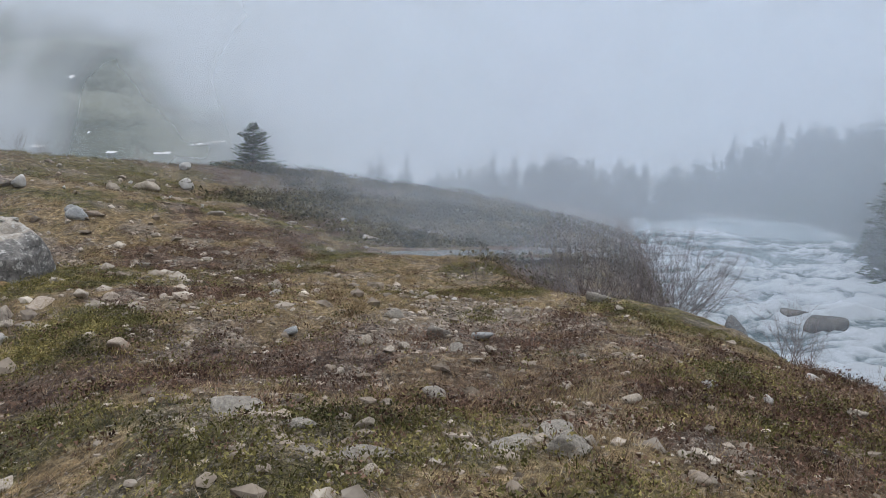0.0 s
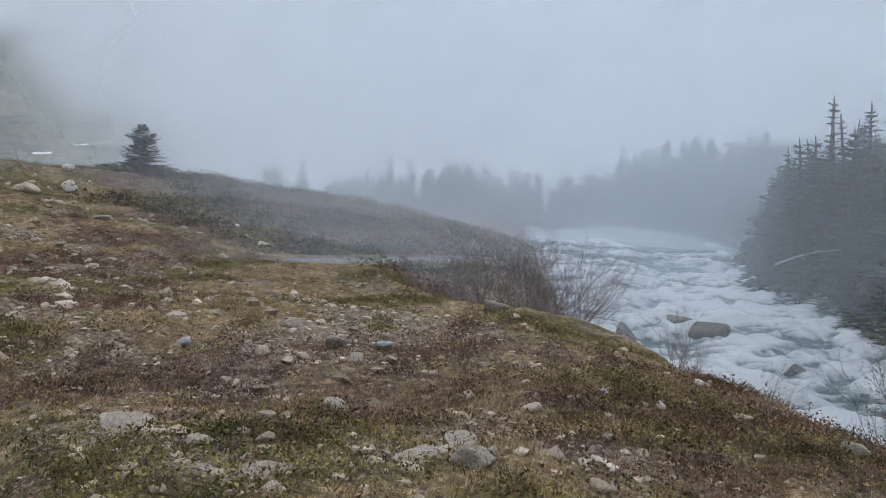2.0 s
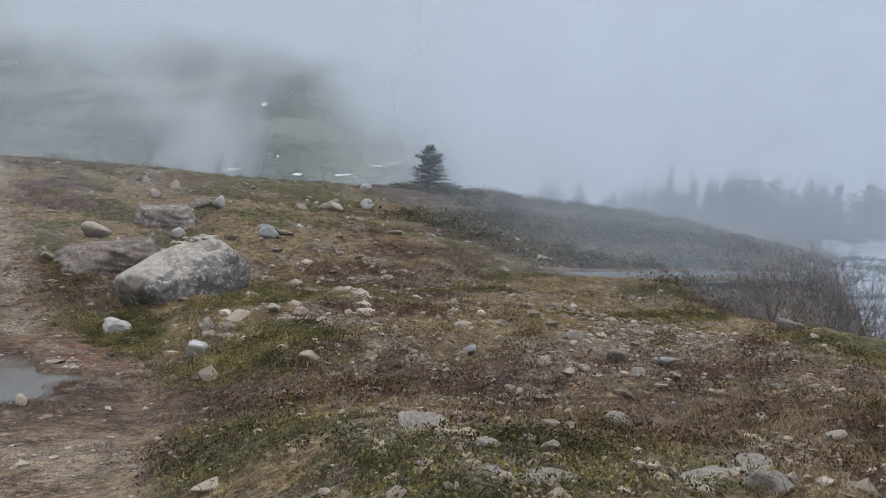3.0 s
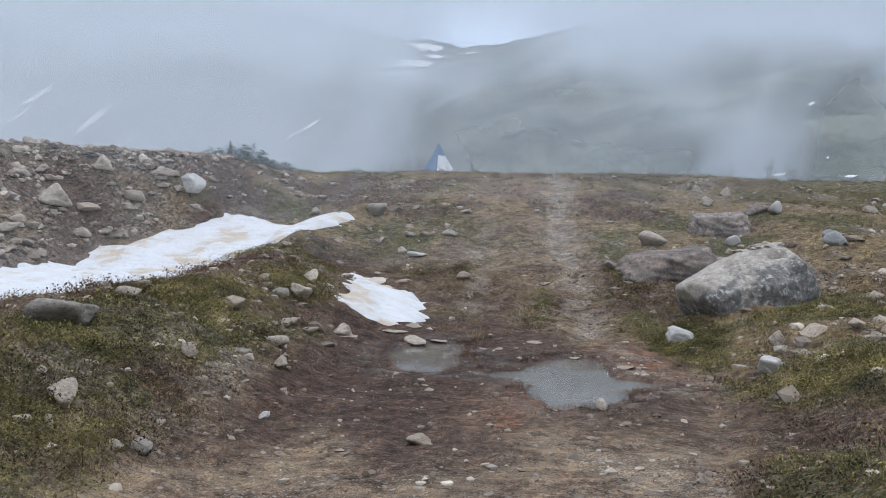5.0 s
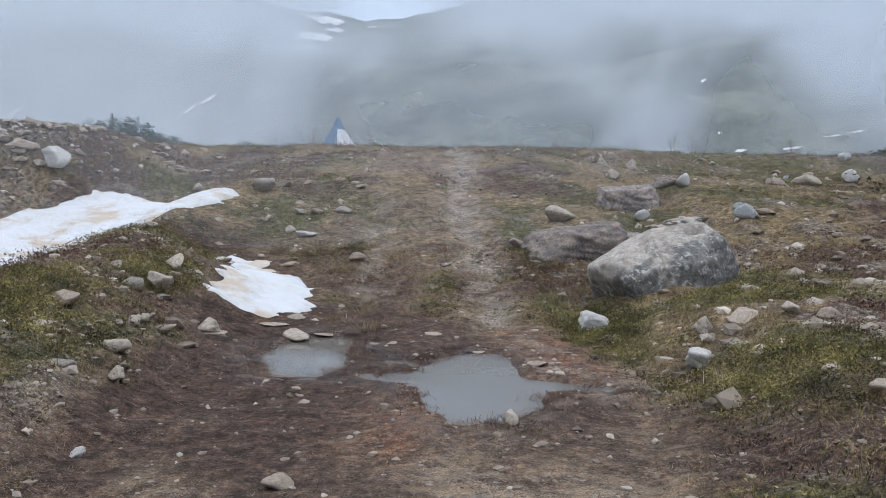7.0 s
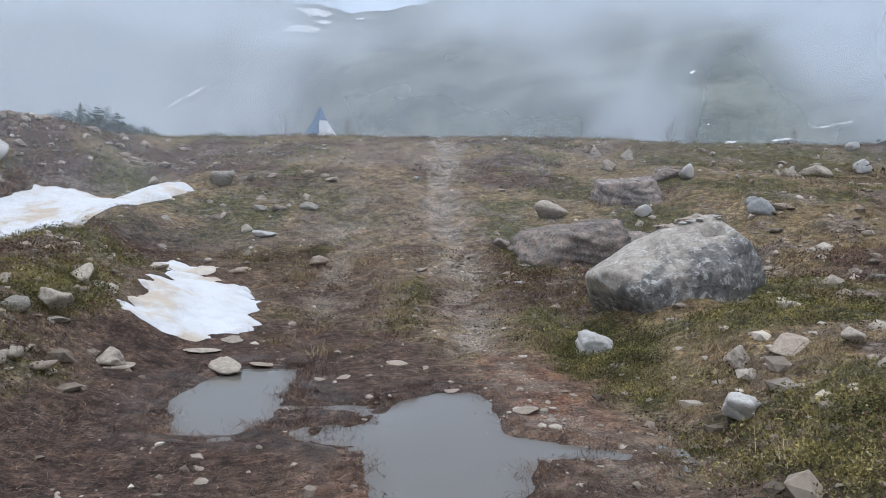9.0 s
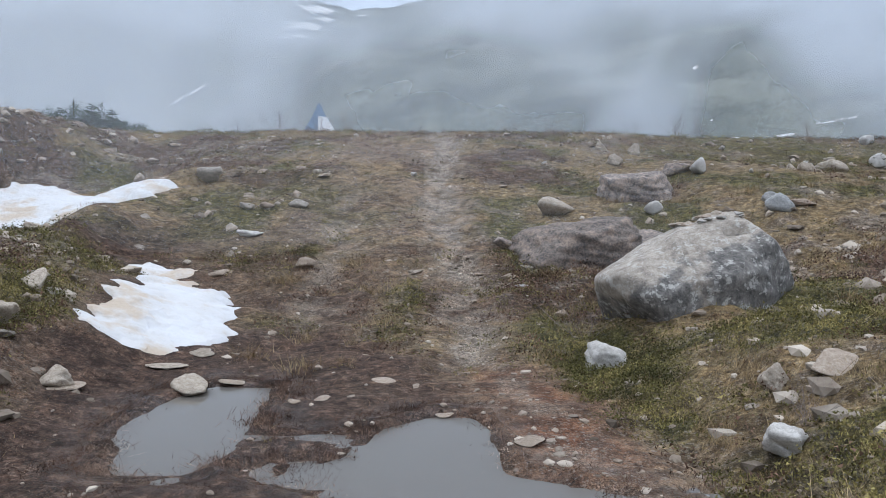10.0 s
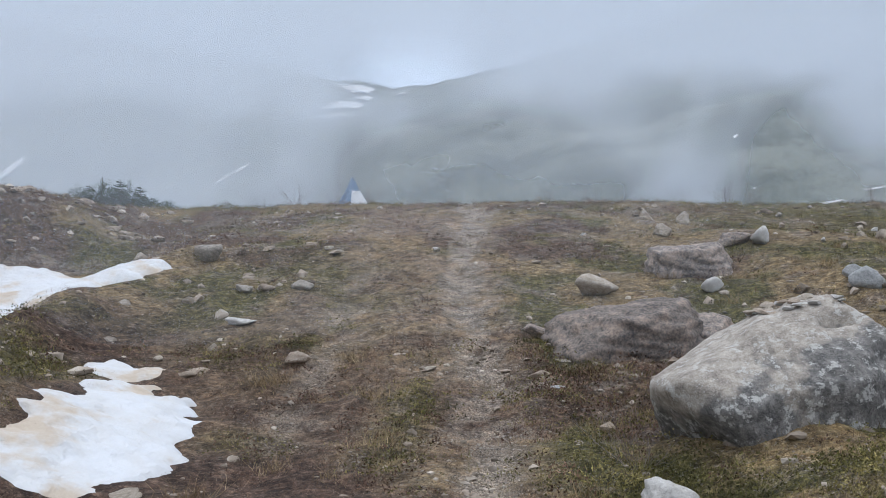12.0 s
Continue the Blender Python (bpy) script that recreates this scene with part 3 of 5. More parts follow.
def build_water(name, reach, box, level, mat, label):
    """A level sheet of water; the ground that rises through it makes its shore."""
    x, y = np.meshgrid(np.arange(box[0], box[1] + 0.01, 0.08), np.arange(box[2], box[3] + 0.01, 0.08), indexing="ij")
    ok = reach(x, y)
    keep = ok[:-1, :-1] & ok[1:, :-1] & ok[:-1, 1:] & ok[1:, 1:]
    ob = mesh_object(name, np.stack([x, y, np.full_like(x, level)], -1).reshape(-1, 3), grid_faces(*x.shape, keep), mat)
    bm = bmesh.new()
    bm.from_mesh(ob.data)
    bmesh.ops.delete(bm, geom=[q for q in bm.verts if not q.link_faces], context="VERTS")
    bm.to_mesh(ob.data)
    bm.free()
    tagged(ob, label, "puddle", kind="structure")


def near_puddle(x, y):
    return np.maximum(np.maximum(inside(x, y, LEFT_PUDDLE), inside(x, y, RIGHT_PUDDLE)), inside(x, y, WET_LINK)) > -0.3


build_water("water_puddle_1", near_puddle, (-1.4, 0.2, 7.4, 10.6), 0.0, PUDDLE, "shallow brown rain puddle on the muddy trail")
build_water("water_puddle_2", near_puddle, (0.2, 2.6, 6.2, 9.7), 0.0, PUDDLE, "broad shallow rain puddle on the muddy trail")
build_water("water_side_pool", lambda x, y: inside(x, y, SIDE_POOL) > -0.7, (8.5, 21.5, 9.5, 17.0), 0.68, brook_material(), "still grey backwater beside the river")


def build_river():
    ds = spaced(-60, 8, 42, 60, 0.11, 1.05)
    us = np.arange(1.5, 17.5, 0.13)
    d, u = np.meshgrid(ds, us, indexing="ij")
    bend = d + 0.6 * np.sin(u * 0.9 + d * 0.25)
    big = fbm(bend * 0.5, u * 0.32, 3, 101)
    mid = fbm(bend * 1.3, u * 0.9, 4, 105)
    fine = fbm(d * 4.0, u * 2.8, 3, 109)
    ridge = 1 - np.abs(fbm(bend * 0.8, u * 0.45, 3, 113)) * 2
    spray = fbm(d * 9.0, u * 6.5, 2, 117)
    z = water_level(d) + 0.22 * big + 0.17 * mid + 0.1 * fine + 0.045 * spray + 0.2 * np.clip(ridge, 0, 1) ** 3
    foam = 0.16 + 0.38 * np.clip(ridge, 0, 1) + 0.4 * mid + 0.42 * fine + 0.2 * spray + 0.18 * big
    foam = foam + 0.15 * (1 - sstep(12, 22, d)) - 0.28 * sstep(24, 40, d)
    x, y = unstream(d, u)
    ob = mesh_object("water_river", np.stack([x, y, z], -1).reshape(-1, 3), grid_faces(len(ds), len(us)), RIVER, True, dict(foam=foam))
    tagged(ob, "foaming white mountain river rushing over hidden rocks", "river", kind="structure")


build_river()


# ---- mountains behind, and the mist before them ----
def ridge_near(a):
    return np.interp(a, [-14, -12.5, -10.5, -9.4, -8.4, -6.9, -5.8, -4.6, -2.9, -1.2, 1.1, 3.8, 6.8, 14, 25, 80], [0.02, 0.045, 0.091, 0.13, 0.157, 0.187, 0.2, 0.209, 0.211, 0.215, 0.222, 0.234, 0.247, 0.28, 0.33, 0.36])


def ridge_far(a):
    return np.interp(a, [-80, -40, -29, -19, -14.7, -11.4, -8.4, -6.9, -5, 10], [0.34, 0.3, 0.26, 0.245, 0.236, 0.226, 0.214, 0.2155, 0.207, 0.17])


def slope_point(a, s, r0, r1, z0, ridge, seed):
    r = r0 + (r1 - r0) * s
    top = 1.45 + ridge(a) * r1
    z = z0 + (top - z0) * s**1.15 + 22 * fbm(np.radians(a) * 14, s * 3, 5, seed) * s * (1 - s) * 1.6 * (r1 / 900) + 3 * fbm(a * 0.9, s * 9, 3, seed + 7)
    return 0.6 + r * np.sin(np.radians(a)), r * np.cos(np.radians(a)), z


def build_mountain(name, lo, hi, r0, r1, z0, ridge, seed, label):
    a, s = np.meshgrid(np.arange(lo, hi, 0.3), np.linspace(0, 1, 70), indexing="ij")
    x, y, z = slope_point(a, s, r0, r1, z0, ridge, seed)
    ob = mesh_object(name, np.stack([x, y, z], -1).reshape(-1, 3), grid_faces(*a.shape), SLOPE)
    tagged(ob, label, "mountain", kind="structure")


build_mountain("backdrop_near_mountain", -14, 80, 170, 850, -14, ridge_near, 201, "green and grey mountainside half hidden in mist")
build_mountain("backdrop_far_mountain", -80, 12, 500, 1500, -30, ridge_far, 231, "steep far mountain with snow streaks behind mist")


def build_mist(name, radius, lo, hi, bottom, top, density, label):
    a, k = np.meshgrid(np.linspace(lo, hi, 300), np.linspace(bottom, top, 70), indexing="ij")
    thick = np.clip(density(a, k), 0, 3)
    x, y = 0.7 + radius * np.sin(np.radians(a)), radius * np.cos(np.radians(a))
    ob = mesh_object(name, np.stack([x, y, 1.45 + k * radius], -1).reshape(-1, 3), grid_faces(*a.shape), MIST, True,
                     dict(veil=0.97 * thick / (1 + thick**12) ** (1 / 12)))
    tagged(ob, label, "mist", kind="structure")


def far_mist(a, k):
    drift = fbm(a * 0.09 + k * 5, k * 9 - a * 0.05, 5, 301)
    wisps = fbm(a * 0.16 - k * 3, k * 4 + a * 0.03, 4, 311)
    left = 0.64 * (1 - sstep(-17, -6, a - 20 * (k - 0.15)))
    low = 0.22 * (1 + 0.8 * drift)
    opening = np.exp(-(((a + 4) / 6) ** 2) - ((k - 0.21) / 0.038) ** 2)
    top = 0.98 * sstep(0.155, 0.225, k + 0.05 * drift) * (1 - 0.96 * opening)
    column = 0.4 * np.exp(-(((a - 10.5 + 30 * (k - 0.12) + 4 * drift) / 3.2) ** 2)) * sstep(0.0, 0.16, k + 0.04 * wisps)
    right = 0.85 * sstep(19, 32, a + 6 * drift - 30 * np.clip(0.14 - k, 0, 1))
    clear = (1 - left) * (1 - low) * (1 - np.clip(top, 0, 1)) * (1 - column) * (1 - right)
    return 1 - clear * (1 - 0.45 * sstep(-0.1, 0.5, wisps))


def near_mist(plateau, river, seed, onset):
    """Thin mist over the plateau, thicker towards the river."""
    def density(a, k):
        drift = 1 + 0.45 * fbm(a * 0.08, k * 7, 4, seed)
        return drift * (plateau * (1 - sstep(8, 22, a)) + river * sstep(*onset, a) * (1 - sstep(120, 140, a)))
    return density


build_mist("backdrop_mist_1", 140, -82, 142, -0.12, 0.75, far_mist, "cloud drifting across the mountainside")
for count, (radius, plateau, river, onset) in enumerate(((15.5, 0.045, 0.14, (26, 42)), (21.5, 0.05, 0.155, (24, 42)), (29, 0.03, 0.15, (12, 40)), (40, 0.11, 0.4, (14, 40)), (80, 0.0, 0.95, (26, 42)))):
    build_mist("backdrop_mist_%d" % (count + 2), radius, -82, 142, -0.4, 0.7, near_mist(plateau, river, 320 + count, onset), "bank of grey mist drifting over the ground")


# ---- builders for stones, trees, bushes and small plants ----
rng = np.random.default_rng(7)


def fast_mesh(name, verts, tris, mat, smooth=False):
    me = bpy.data.meshes.new(name)
    verts, tris = np.asarray(verts, np.float32), np.asarray(tris, np.int32)
    me.vertices.add(len(verts))
    me.vertices.foreach_set("co", verts.ravel())
    me.loops.add(tris.size)
    me.loops.foreach_set("vertex_index", tris.ravel())
    me.polygons.add(len(tris))
    me.polygons.foreach_set("loop_start", np.arange(0, tris.size, 3, dtype=np.int32))
    me.polygons.foreach_set("loop_total", np.full(len(tris), 3, np.int32))
    me.polygons.foreach_set("use_smooth", np.full(len(tris), smooth))
    me.materials.append(mat)
    me.update(calc_edges=True)
    return me


def part(name, mesh, parent, label=""):
    ob = new(name, mesh)
    ob.parent = parent
    return tagged(ob, label)


def sphere(level):
    bm = bmesh.new()
    bmesh.ops.create_icosphere(bm, subdivisions=level, radius=1.0)
    v = np.array([p.co[:] for p in bm.verts])
    f = np.array([[p.index for p in q.verts] for q in bm.faces])
    bm.free()
    return v / np.linalg.norm(v, axis=1)[:, None], f


SPHERES = {level: sphere(level) for level in (1, 2, 3, 4, 5, 6)}


def lumps(v, scale, seed):
    """Smooth noise over points in space."""
    return (fbm(v[:, 0] * scale + 3 * v[:, 2] * scale * 0.5, v[:, 1] * scale - v[:, 2] * scale, 4, seed)
            + fbm(v[:, 2] * scale + 5, v[:, 0] * scale - 0.7 * v[:, 1] * scale, 4, seed + 11)) / 2


def rock_shape(seed, level=3, cuts=11, hard=9.0, noise_amp=0.07, planes=None):
    """A stone with flat worn faces: the unit ball, cut by planes and roughened."""
    r = np.random.default_rng(seed)
    v, f = SPHERES[level]
    if planes is None:
        n = r.normal(size=(cuts, 3))
        n /= np.linalg.norm(n, axis=1)[:, None]
        off = r.uniform(0.4, 0.78, cuts)
    else:
        n = np.array([p[:3] for p in planes], float)
        n /= np.linalg.norm(n, axis=1)[:, None]
        off = np.array([p[3] for p in planes])
    reach = np.clip(v @ n.T, 0.05, None) / off
    radius = 1.0 / (np.sum(reach**hard, 1) + 0.9**hard) ** (1 / hard)
    radius = radius * (1 + noise_amp * lumps(v, 2.2, seed) + 0.6 * noise_amp * lumps(v, 6, seed + 3))
    return v * radius[:, None], f


STONE_LOOK = {
    "G": (GREY_STONE, "grey lichen-spotted stone lying in the turf", 0.7),
    "P": (PALE_STONE, "pale weathered granite stone lying on the ground", 0.75),
    "T": (TAN_STONE, "tan rounded stone half sunk in the soil", 0.5),
    "D": (DARK_STONE, "dark grey stone lying in low grass", 0.6),
    "W": (WHITE_STONE, "white weathered stone standing out on the ground", 0.8),
    "B": (BLUE_STONE, "blue-grey stone with pale lichen", 0.7),
}
STONE_MESHES = {}
for tone, (stone_mat, stone_label, tall) in STONE_LOOK.items():
    for shape in range(5):
        v, f = rock_shape(40 + shape * 13 + ord(tone), 4 if shape < 2 else 3, 9 + 2 * shape, 26, 0.2)
        STONE_MESHES[tone, shape] = fast_mesh("stone", v, f, stone_mat, True)


def lay_stone(x, y, size, tone, group, flat=1.0):
    """A stone of that width, a quarter sunk in the ground."""
    mat, label, tall = STONE_LOOK[tone]
    ob = new("stone", STONE_MESHES[tone, int(rng.integers(5))])
    high = size * tall * flat * rng.uniform(0.75, 1.15)
    z = ground_at(x, y)
    ob.matrix_basis = pose(x, y, z + high * (0.22 if flat == 1.0 else 0.05), *rng.uniform(-1, 1, 2) * (14 if flat == 1.0 else 4), rng.uniform(0, 360)) @ Matrix.Diagonal(
        (size * 0.6, size * rng.uniform(0.42, 0.6), high * 0.58, 1))
    words = "large " + label if size > 0.4 else "small " + label if size < 0.12 else label
    return tagged(ob, words, "stone", group)


HUMMOCK_STONES = [
    (4.64, 4.78, 0.17, "P"), (5.86, 4.73, 0.2, "B"), (3.76, 2.06, 0.2, "G"), (3.6, 1.83, 0.2, "G"), (7.73, 2.73, 0.14, "W"),
    (5.99, 2.18, 0.1, "W"), (6.35, 1.77, 0.13, "P"), (5.94, 2.59, 0.1, "B"), (5.64, 5.68, 0.21, "G"), (4.35, 3.59, 0.17, "G"),
    (5.2, 4.35, 0.15, "G"), (5.47, 4.83, 0.2, "G"), (4.68, 4.53, 0.1, "P"), (4.84, 4.56, 0.1, "P"), (4.48, 5.65, 0.14, "B"),
    (6.26, 8.05, 0.14, "P"), (5.53, 7.71, 0.2, "G"), (9.4, 6.3, 0.36, "G"), (8.93, 5.63, 0.15, "P"), (3.06, 2.6, 0.12, "P"),
    (6.76, 1.14, 0.2, "G"), (3.9, 1.39, 0.15, "T"), (6.11, 3.83, 0.11, "G"),
]
NEAR_STONES = [
    (2.78, 2.28, 0.28, "G"), (2.58, 2.35, 0.14, "G"), (2.65, 2.01, 0.13, "P"), (2.78, 2.72, 0.22, "G"), (2.73, 3.03, 0.1, "P"),
    (3.19, 4.81, 0.24, "P"), (4.33, 7.15, 0.15, "P"), (11.55, 16.73, 0.22, "P"), (12.62, 16.83, 0.32, "G"), (12.9, 16.1, 0.5, "P"),
    (13.32, 15.45, 0.4, "G"), (6.66, 5.85, 0.13, "P"), (8.94, 6.15, 0.1, "P"), (8.89, 16.23, 0.56, "G"), (5.45, 2.92, 0.1, "T"),
    (8.92, 4.14, 0.1, "P"), (5.45, 4.23, 0.1, "P"), (1.8, 3.66, 0.22, "P"), (4.2, 8.1, 0.2, "P"), (13.3, 17.8, 0.34, "W"), (13.65, 17.5, 0.26, "P"), (13.9, 17.1, 0.3, "G"), (14.3, 16.7, 0.45, "G"), (13.4, 17.35, 0.22, "P"), (4.6, 9.4, 0.16, "G"), (5.1, 7.3, 0.12, "P"),
]
BOULDER_STONES = [
    (2.38, 10.75, 0.34, "W"), (3.42, 8.9, 0.33, "T"), (3.74, 8.59, 0.22, "P"), (3.1, 8.95, 0.26, "P"), (2.79, 8.1, 0.28, "W"),
    (4.0, 8.44, 0.21, "T"), (3.18, 5.98, 0.23, "T"), (5.88, 12.34, 0.22, "G"), (1.93, 13.99, 0.19, "T"), (2.03, 15.17, 0.29, "D"),
    (2.97, 17.02, 0.72, "P"), (4.47, 16.95, 0.34, "W"), (5.8, 18.95, 0.42, "W"), (5.5, 19.3, 0.52, "D"), (6.1, 16.3, 0.36, "B"), (7.79, 19.1, 0.39, "P"),
    (13.49, 27.82, 0.5, "W"), (11.84, 24.11, 0.62, "W"), (10.32, 23.4, 0.72, "P"), (5.81, 23.76, 0.4, "P"), (4.83, 21.23, 0.46, "P"),
    (5.33, 13.35, 0.17, "P"), (6.0, 15.9, 0.45, "B"), (6.35, 15.95, 0.3, "T"),
]
TRAIL_STONES = [
    (0.84, 14.15, 0.14, "P"), (0.72, 19.69, 0.17, "W"), (-1.63, 17.46, 0.32, "T"), (-1.92, 17.43, 0.27, "G"), (-1.12, 17.54, 0.38, "G"),
    (-2.96, 19.24, 0.5, "G"), (-1.57, 14.02, 0.24, "T"), (-0.55, 14.4, 0.33, "T"), (1.13, 6.6, 0.15, "P"),
    (-0.14, 5.5, 0.2, "T"), (-1.8, 7.73, 0.26, "P"), (-1.78, 8.81, 0.22, "T"), (-1.97, 8.85, 0.2, "P"), (-1.6, 7.21, 0.16, "P"),
    (-1.85, 6.98, 0.2, "G"), (-2.07, 6.3, 0.2, "P"), (-1.32, 5.91, 0.09, "W"), (-2.23, 10.1, 0.3, "P"), (-2.29, 10.91, 0.24, "P"),
    (-2.38, 9.74, 0.3, "G"), (-1.59, 9.59, 0.3, "P"),
]
SLOPE_STONES = [
    (-2.83, 6.0, 0.5, "G"), (-2.83, 6.87, 0.24, "P"), (-9.79, 17.59, 0.8, "P"), (-9.36, 18.91, 0.5, "P"), (-7.63, 19.97, 0.6, "W"),
    (-9.32, 14.95, 0.3, "P"), (-9.09, 15.95, 0.25, "P"), (-9.08, 17.41, 0.35, "P"), (-4.99, 21.56, 0.45, "P"), (-2.14, 4.68, 0.22, "P"),
    (-2.12, 4.23, 0.1, "P"), (-2.05, 4.36, 0.13, "P"), (-1.74, 4.51, 0.11, "P"), (-1.7, 4.7, 0.13, "G"), (-9.8, 16.21, 0.36, "T"),
    (-10.57, 16.63, 0.5, "P"), (-8.62, 18.95, 0.52, "P"), (-8.3, 19.77, 0.5, "T"), (-10.57, 17.61, 0.45, "P"), (-9.39, 18.09, 0.5, "T"),
]
MUD_STONES = [
    (-0.8, 10.0, 0.5, "P"), (-1.14, 10.5, 0.36, "P"), (-0.94, 10.85, 0.26, "P"), (-0.55, 10.15, 0.24, "T"), (-1.55, 9.55, 0.34, "T"), (-2.24, 11.04, 0.36, "G"), (-2.46, 11.18, 0.36, "G"),
    (-2.15, 9.95, 0.3, "G"), (-1.75, 8.87, 0.18, "P"), (-1.5, 14.2, 0.22, "T"), (1.53, 8.6, 0.22, "T"), (0.61, 10.01, 0.18, "T"),
    (0.85, 9.94, 0.11, "T"), (0.22, 9.62, 0.12, "T"), (1.07, 9.24, 0.17, "T"), (0.06, 9.45, 0.12, "T"), (-0.39, 10.36, 0.1, "T"),
    (2.92, 15.0, 0.24, "T"), (3.4, 14.6, 0.22, "P"), (2.04, 13.5, 0.22, "B"), (2.22, 14.37, 0.29, "G"), (1.6, 14.2, 0.2, "T"),
    (2.67, 14.7, 0.32, "P"), (4.32, 15.5, 0.4, "P"), (1.22, 11.44, 0.11, "P"), (-1.56, 15.97, 0.5, "W"),
]
for stones, group in ((HUMMOCK_STONES, "stones on the hummock"), (NEAR_STONES, "stones on the hummock"), (BOULDER_STONES, "stones round the boulder"),
                      (TRAIL_STONES, "stones along the trail"), (SLOPE_STONES, "stones on the slope"), (MUD_STONES, "stones along the trail")):
    for x, y, size, tone in stones:
        lay_stone(x, y, size, tone, group, 0.3 if stones is MUD_STONES else 0.5 if (stones is NEAR_STONES and size > 0.12) else 1.0)


def scatter_stones(count, box, sizes, tones, group):
    placed = 0
    while placed < count:
        x, y = rng.uniform(box[0], box[1]), rng.uniform(box[2], box[3])
        c = covers(np.array([x]), np.array([y]))
        if max(inside(x, y, SNOW_GULLY), inside(x, y, SNOW_TRAIL)) > -0.25 or float(c["mud"][0]) > 0.5:
            continue
        if rng.random() > 0.35 + float(c["bare"][0]):
            continue
        size = sizes[0] + (sizes[1] - sizes[0]) * rng.random() ** 3
        lay_stone(x, y, size, tones[int(rng.integers(len(tones)))], group)
        placed += 1


scatter_stones(50, (-13.5, -8.2, 11, 21), (0.14, 0.55), "PPTGP", "stones on the slope")
scatter_stones(22, (-3.4, -1.5, 7.5, 16), (0.06, 0.26), "PPGTP", "stones on the mound")
scatter_stones(16, (-4.6, -1.6, 4.0, 15), (0.05, 0.15), "PPGTP", "stones on the mound")
scatter_stones(12, (2.4, 9.5, 1.5, 11), (0.06, 0.16), "PGPTP", "stones on the hummock")
scatter_stones(24, (1.8, 12, 11, 27), (0.1, 0.42), "PGPTW", "stones round the boulder")
scatter_stones(22, (2.3, 7.5, 6.5, 15), (0.05, 0.2), "PGPTWP", "stones round the boulder")
scatter_stones(10, (9, 17, 10, 24), (0.15, 0.5), "GPP", "stones on the moor")


def build_boulder():
    planes = [(-0.148, -0.472, 0.869, 0.4), (-0.47, 0.0, 0.88, 0.46), (0.05, -1, -0.05, 0.59), (-0.8, -0.6, -0.05, 0.86), (0.62, -0.78, 0.05, 0.64), (0.9, -0.1, 0.4, 0.84),
              (0.62, -0.12, 0.76, 0.73), (-0.12, 0.12, 1, 0.6), (0, 1, 0.2, 0.6), (-0.6, 0.8, 0.2, 0.72), (0.6, 0.8, 0.2, 0.76), (-1, 0, -0.1, 0.95), (-0.72, -0.35, -0.6, 0.74), (0.7, -0.5, -0.5, 0.74), (0, 0, -1, 0.6)]
    v, f = SPHERES[6]
    n = np.array([p[:3] for p in planes])
    n /= np.linalg.norm(n, axis=1)[:, None]
    reach = np.clip(v @ n.T, 0.02, None) / np.array([p[3] for p in planes])
    v = v / (np.sum(reach**22, 1) ** (1 / 22))[:, None]
    # a ledge across the face, a hollow on top, flakes and pits
    line = v[:, 2] - 0.08 - 0.22 * v[:, 0] - 0.03 * lumps(v, 3, 33)
    front = sstep(0.2, 0.45, -v[:, 1])
    v[:, 1] += (0.035 * np.tanh(line * 40) - 0.03 * np.exp(-((line / 0.012) ** 2)) * (v[:, 0] > -0.35) * (v[:, 0] < 0.2)) * front
    v[:, 2] -= 0.13 * sstep(1.3, 0.5, np.hypot((v[:, 0] - 0.36) / 0.14, (v[:, 1] + 0.08) / 0.075)) * (v[:, 2] > 0.2)
    groove = np.exp(-(((v[:, 0] + 0.05 - 0.35 * v[:, 1]) / 0.05) ** 2)) * (v[:, 2] > 0.25)
    v[:, 2] -= 0.035 * groove
    out = v / np.linalg.norm(v, axis=1)[:, None]
    rough = 0.055 * lumps(v, 2.3, 51) + 0.022 * lumps(v, 7, 61) - 0.018 * np.abs(lumps(v, 13, 71)) + 0.006 * lumps(v, 30, 81)
    v = v + out * rough[:, None]
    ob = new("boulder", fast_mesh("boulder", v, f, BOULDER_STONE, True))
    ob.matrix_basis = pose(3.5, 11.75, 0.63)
    tagged(ob, "big pale granite boulder with black lichen, sunk in turf", "boulder")


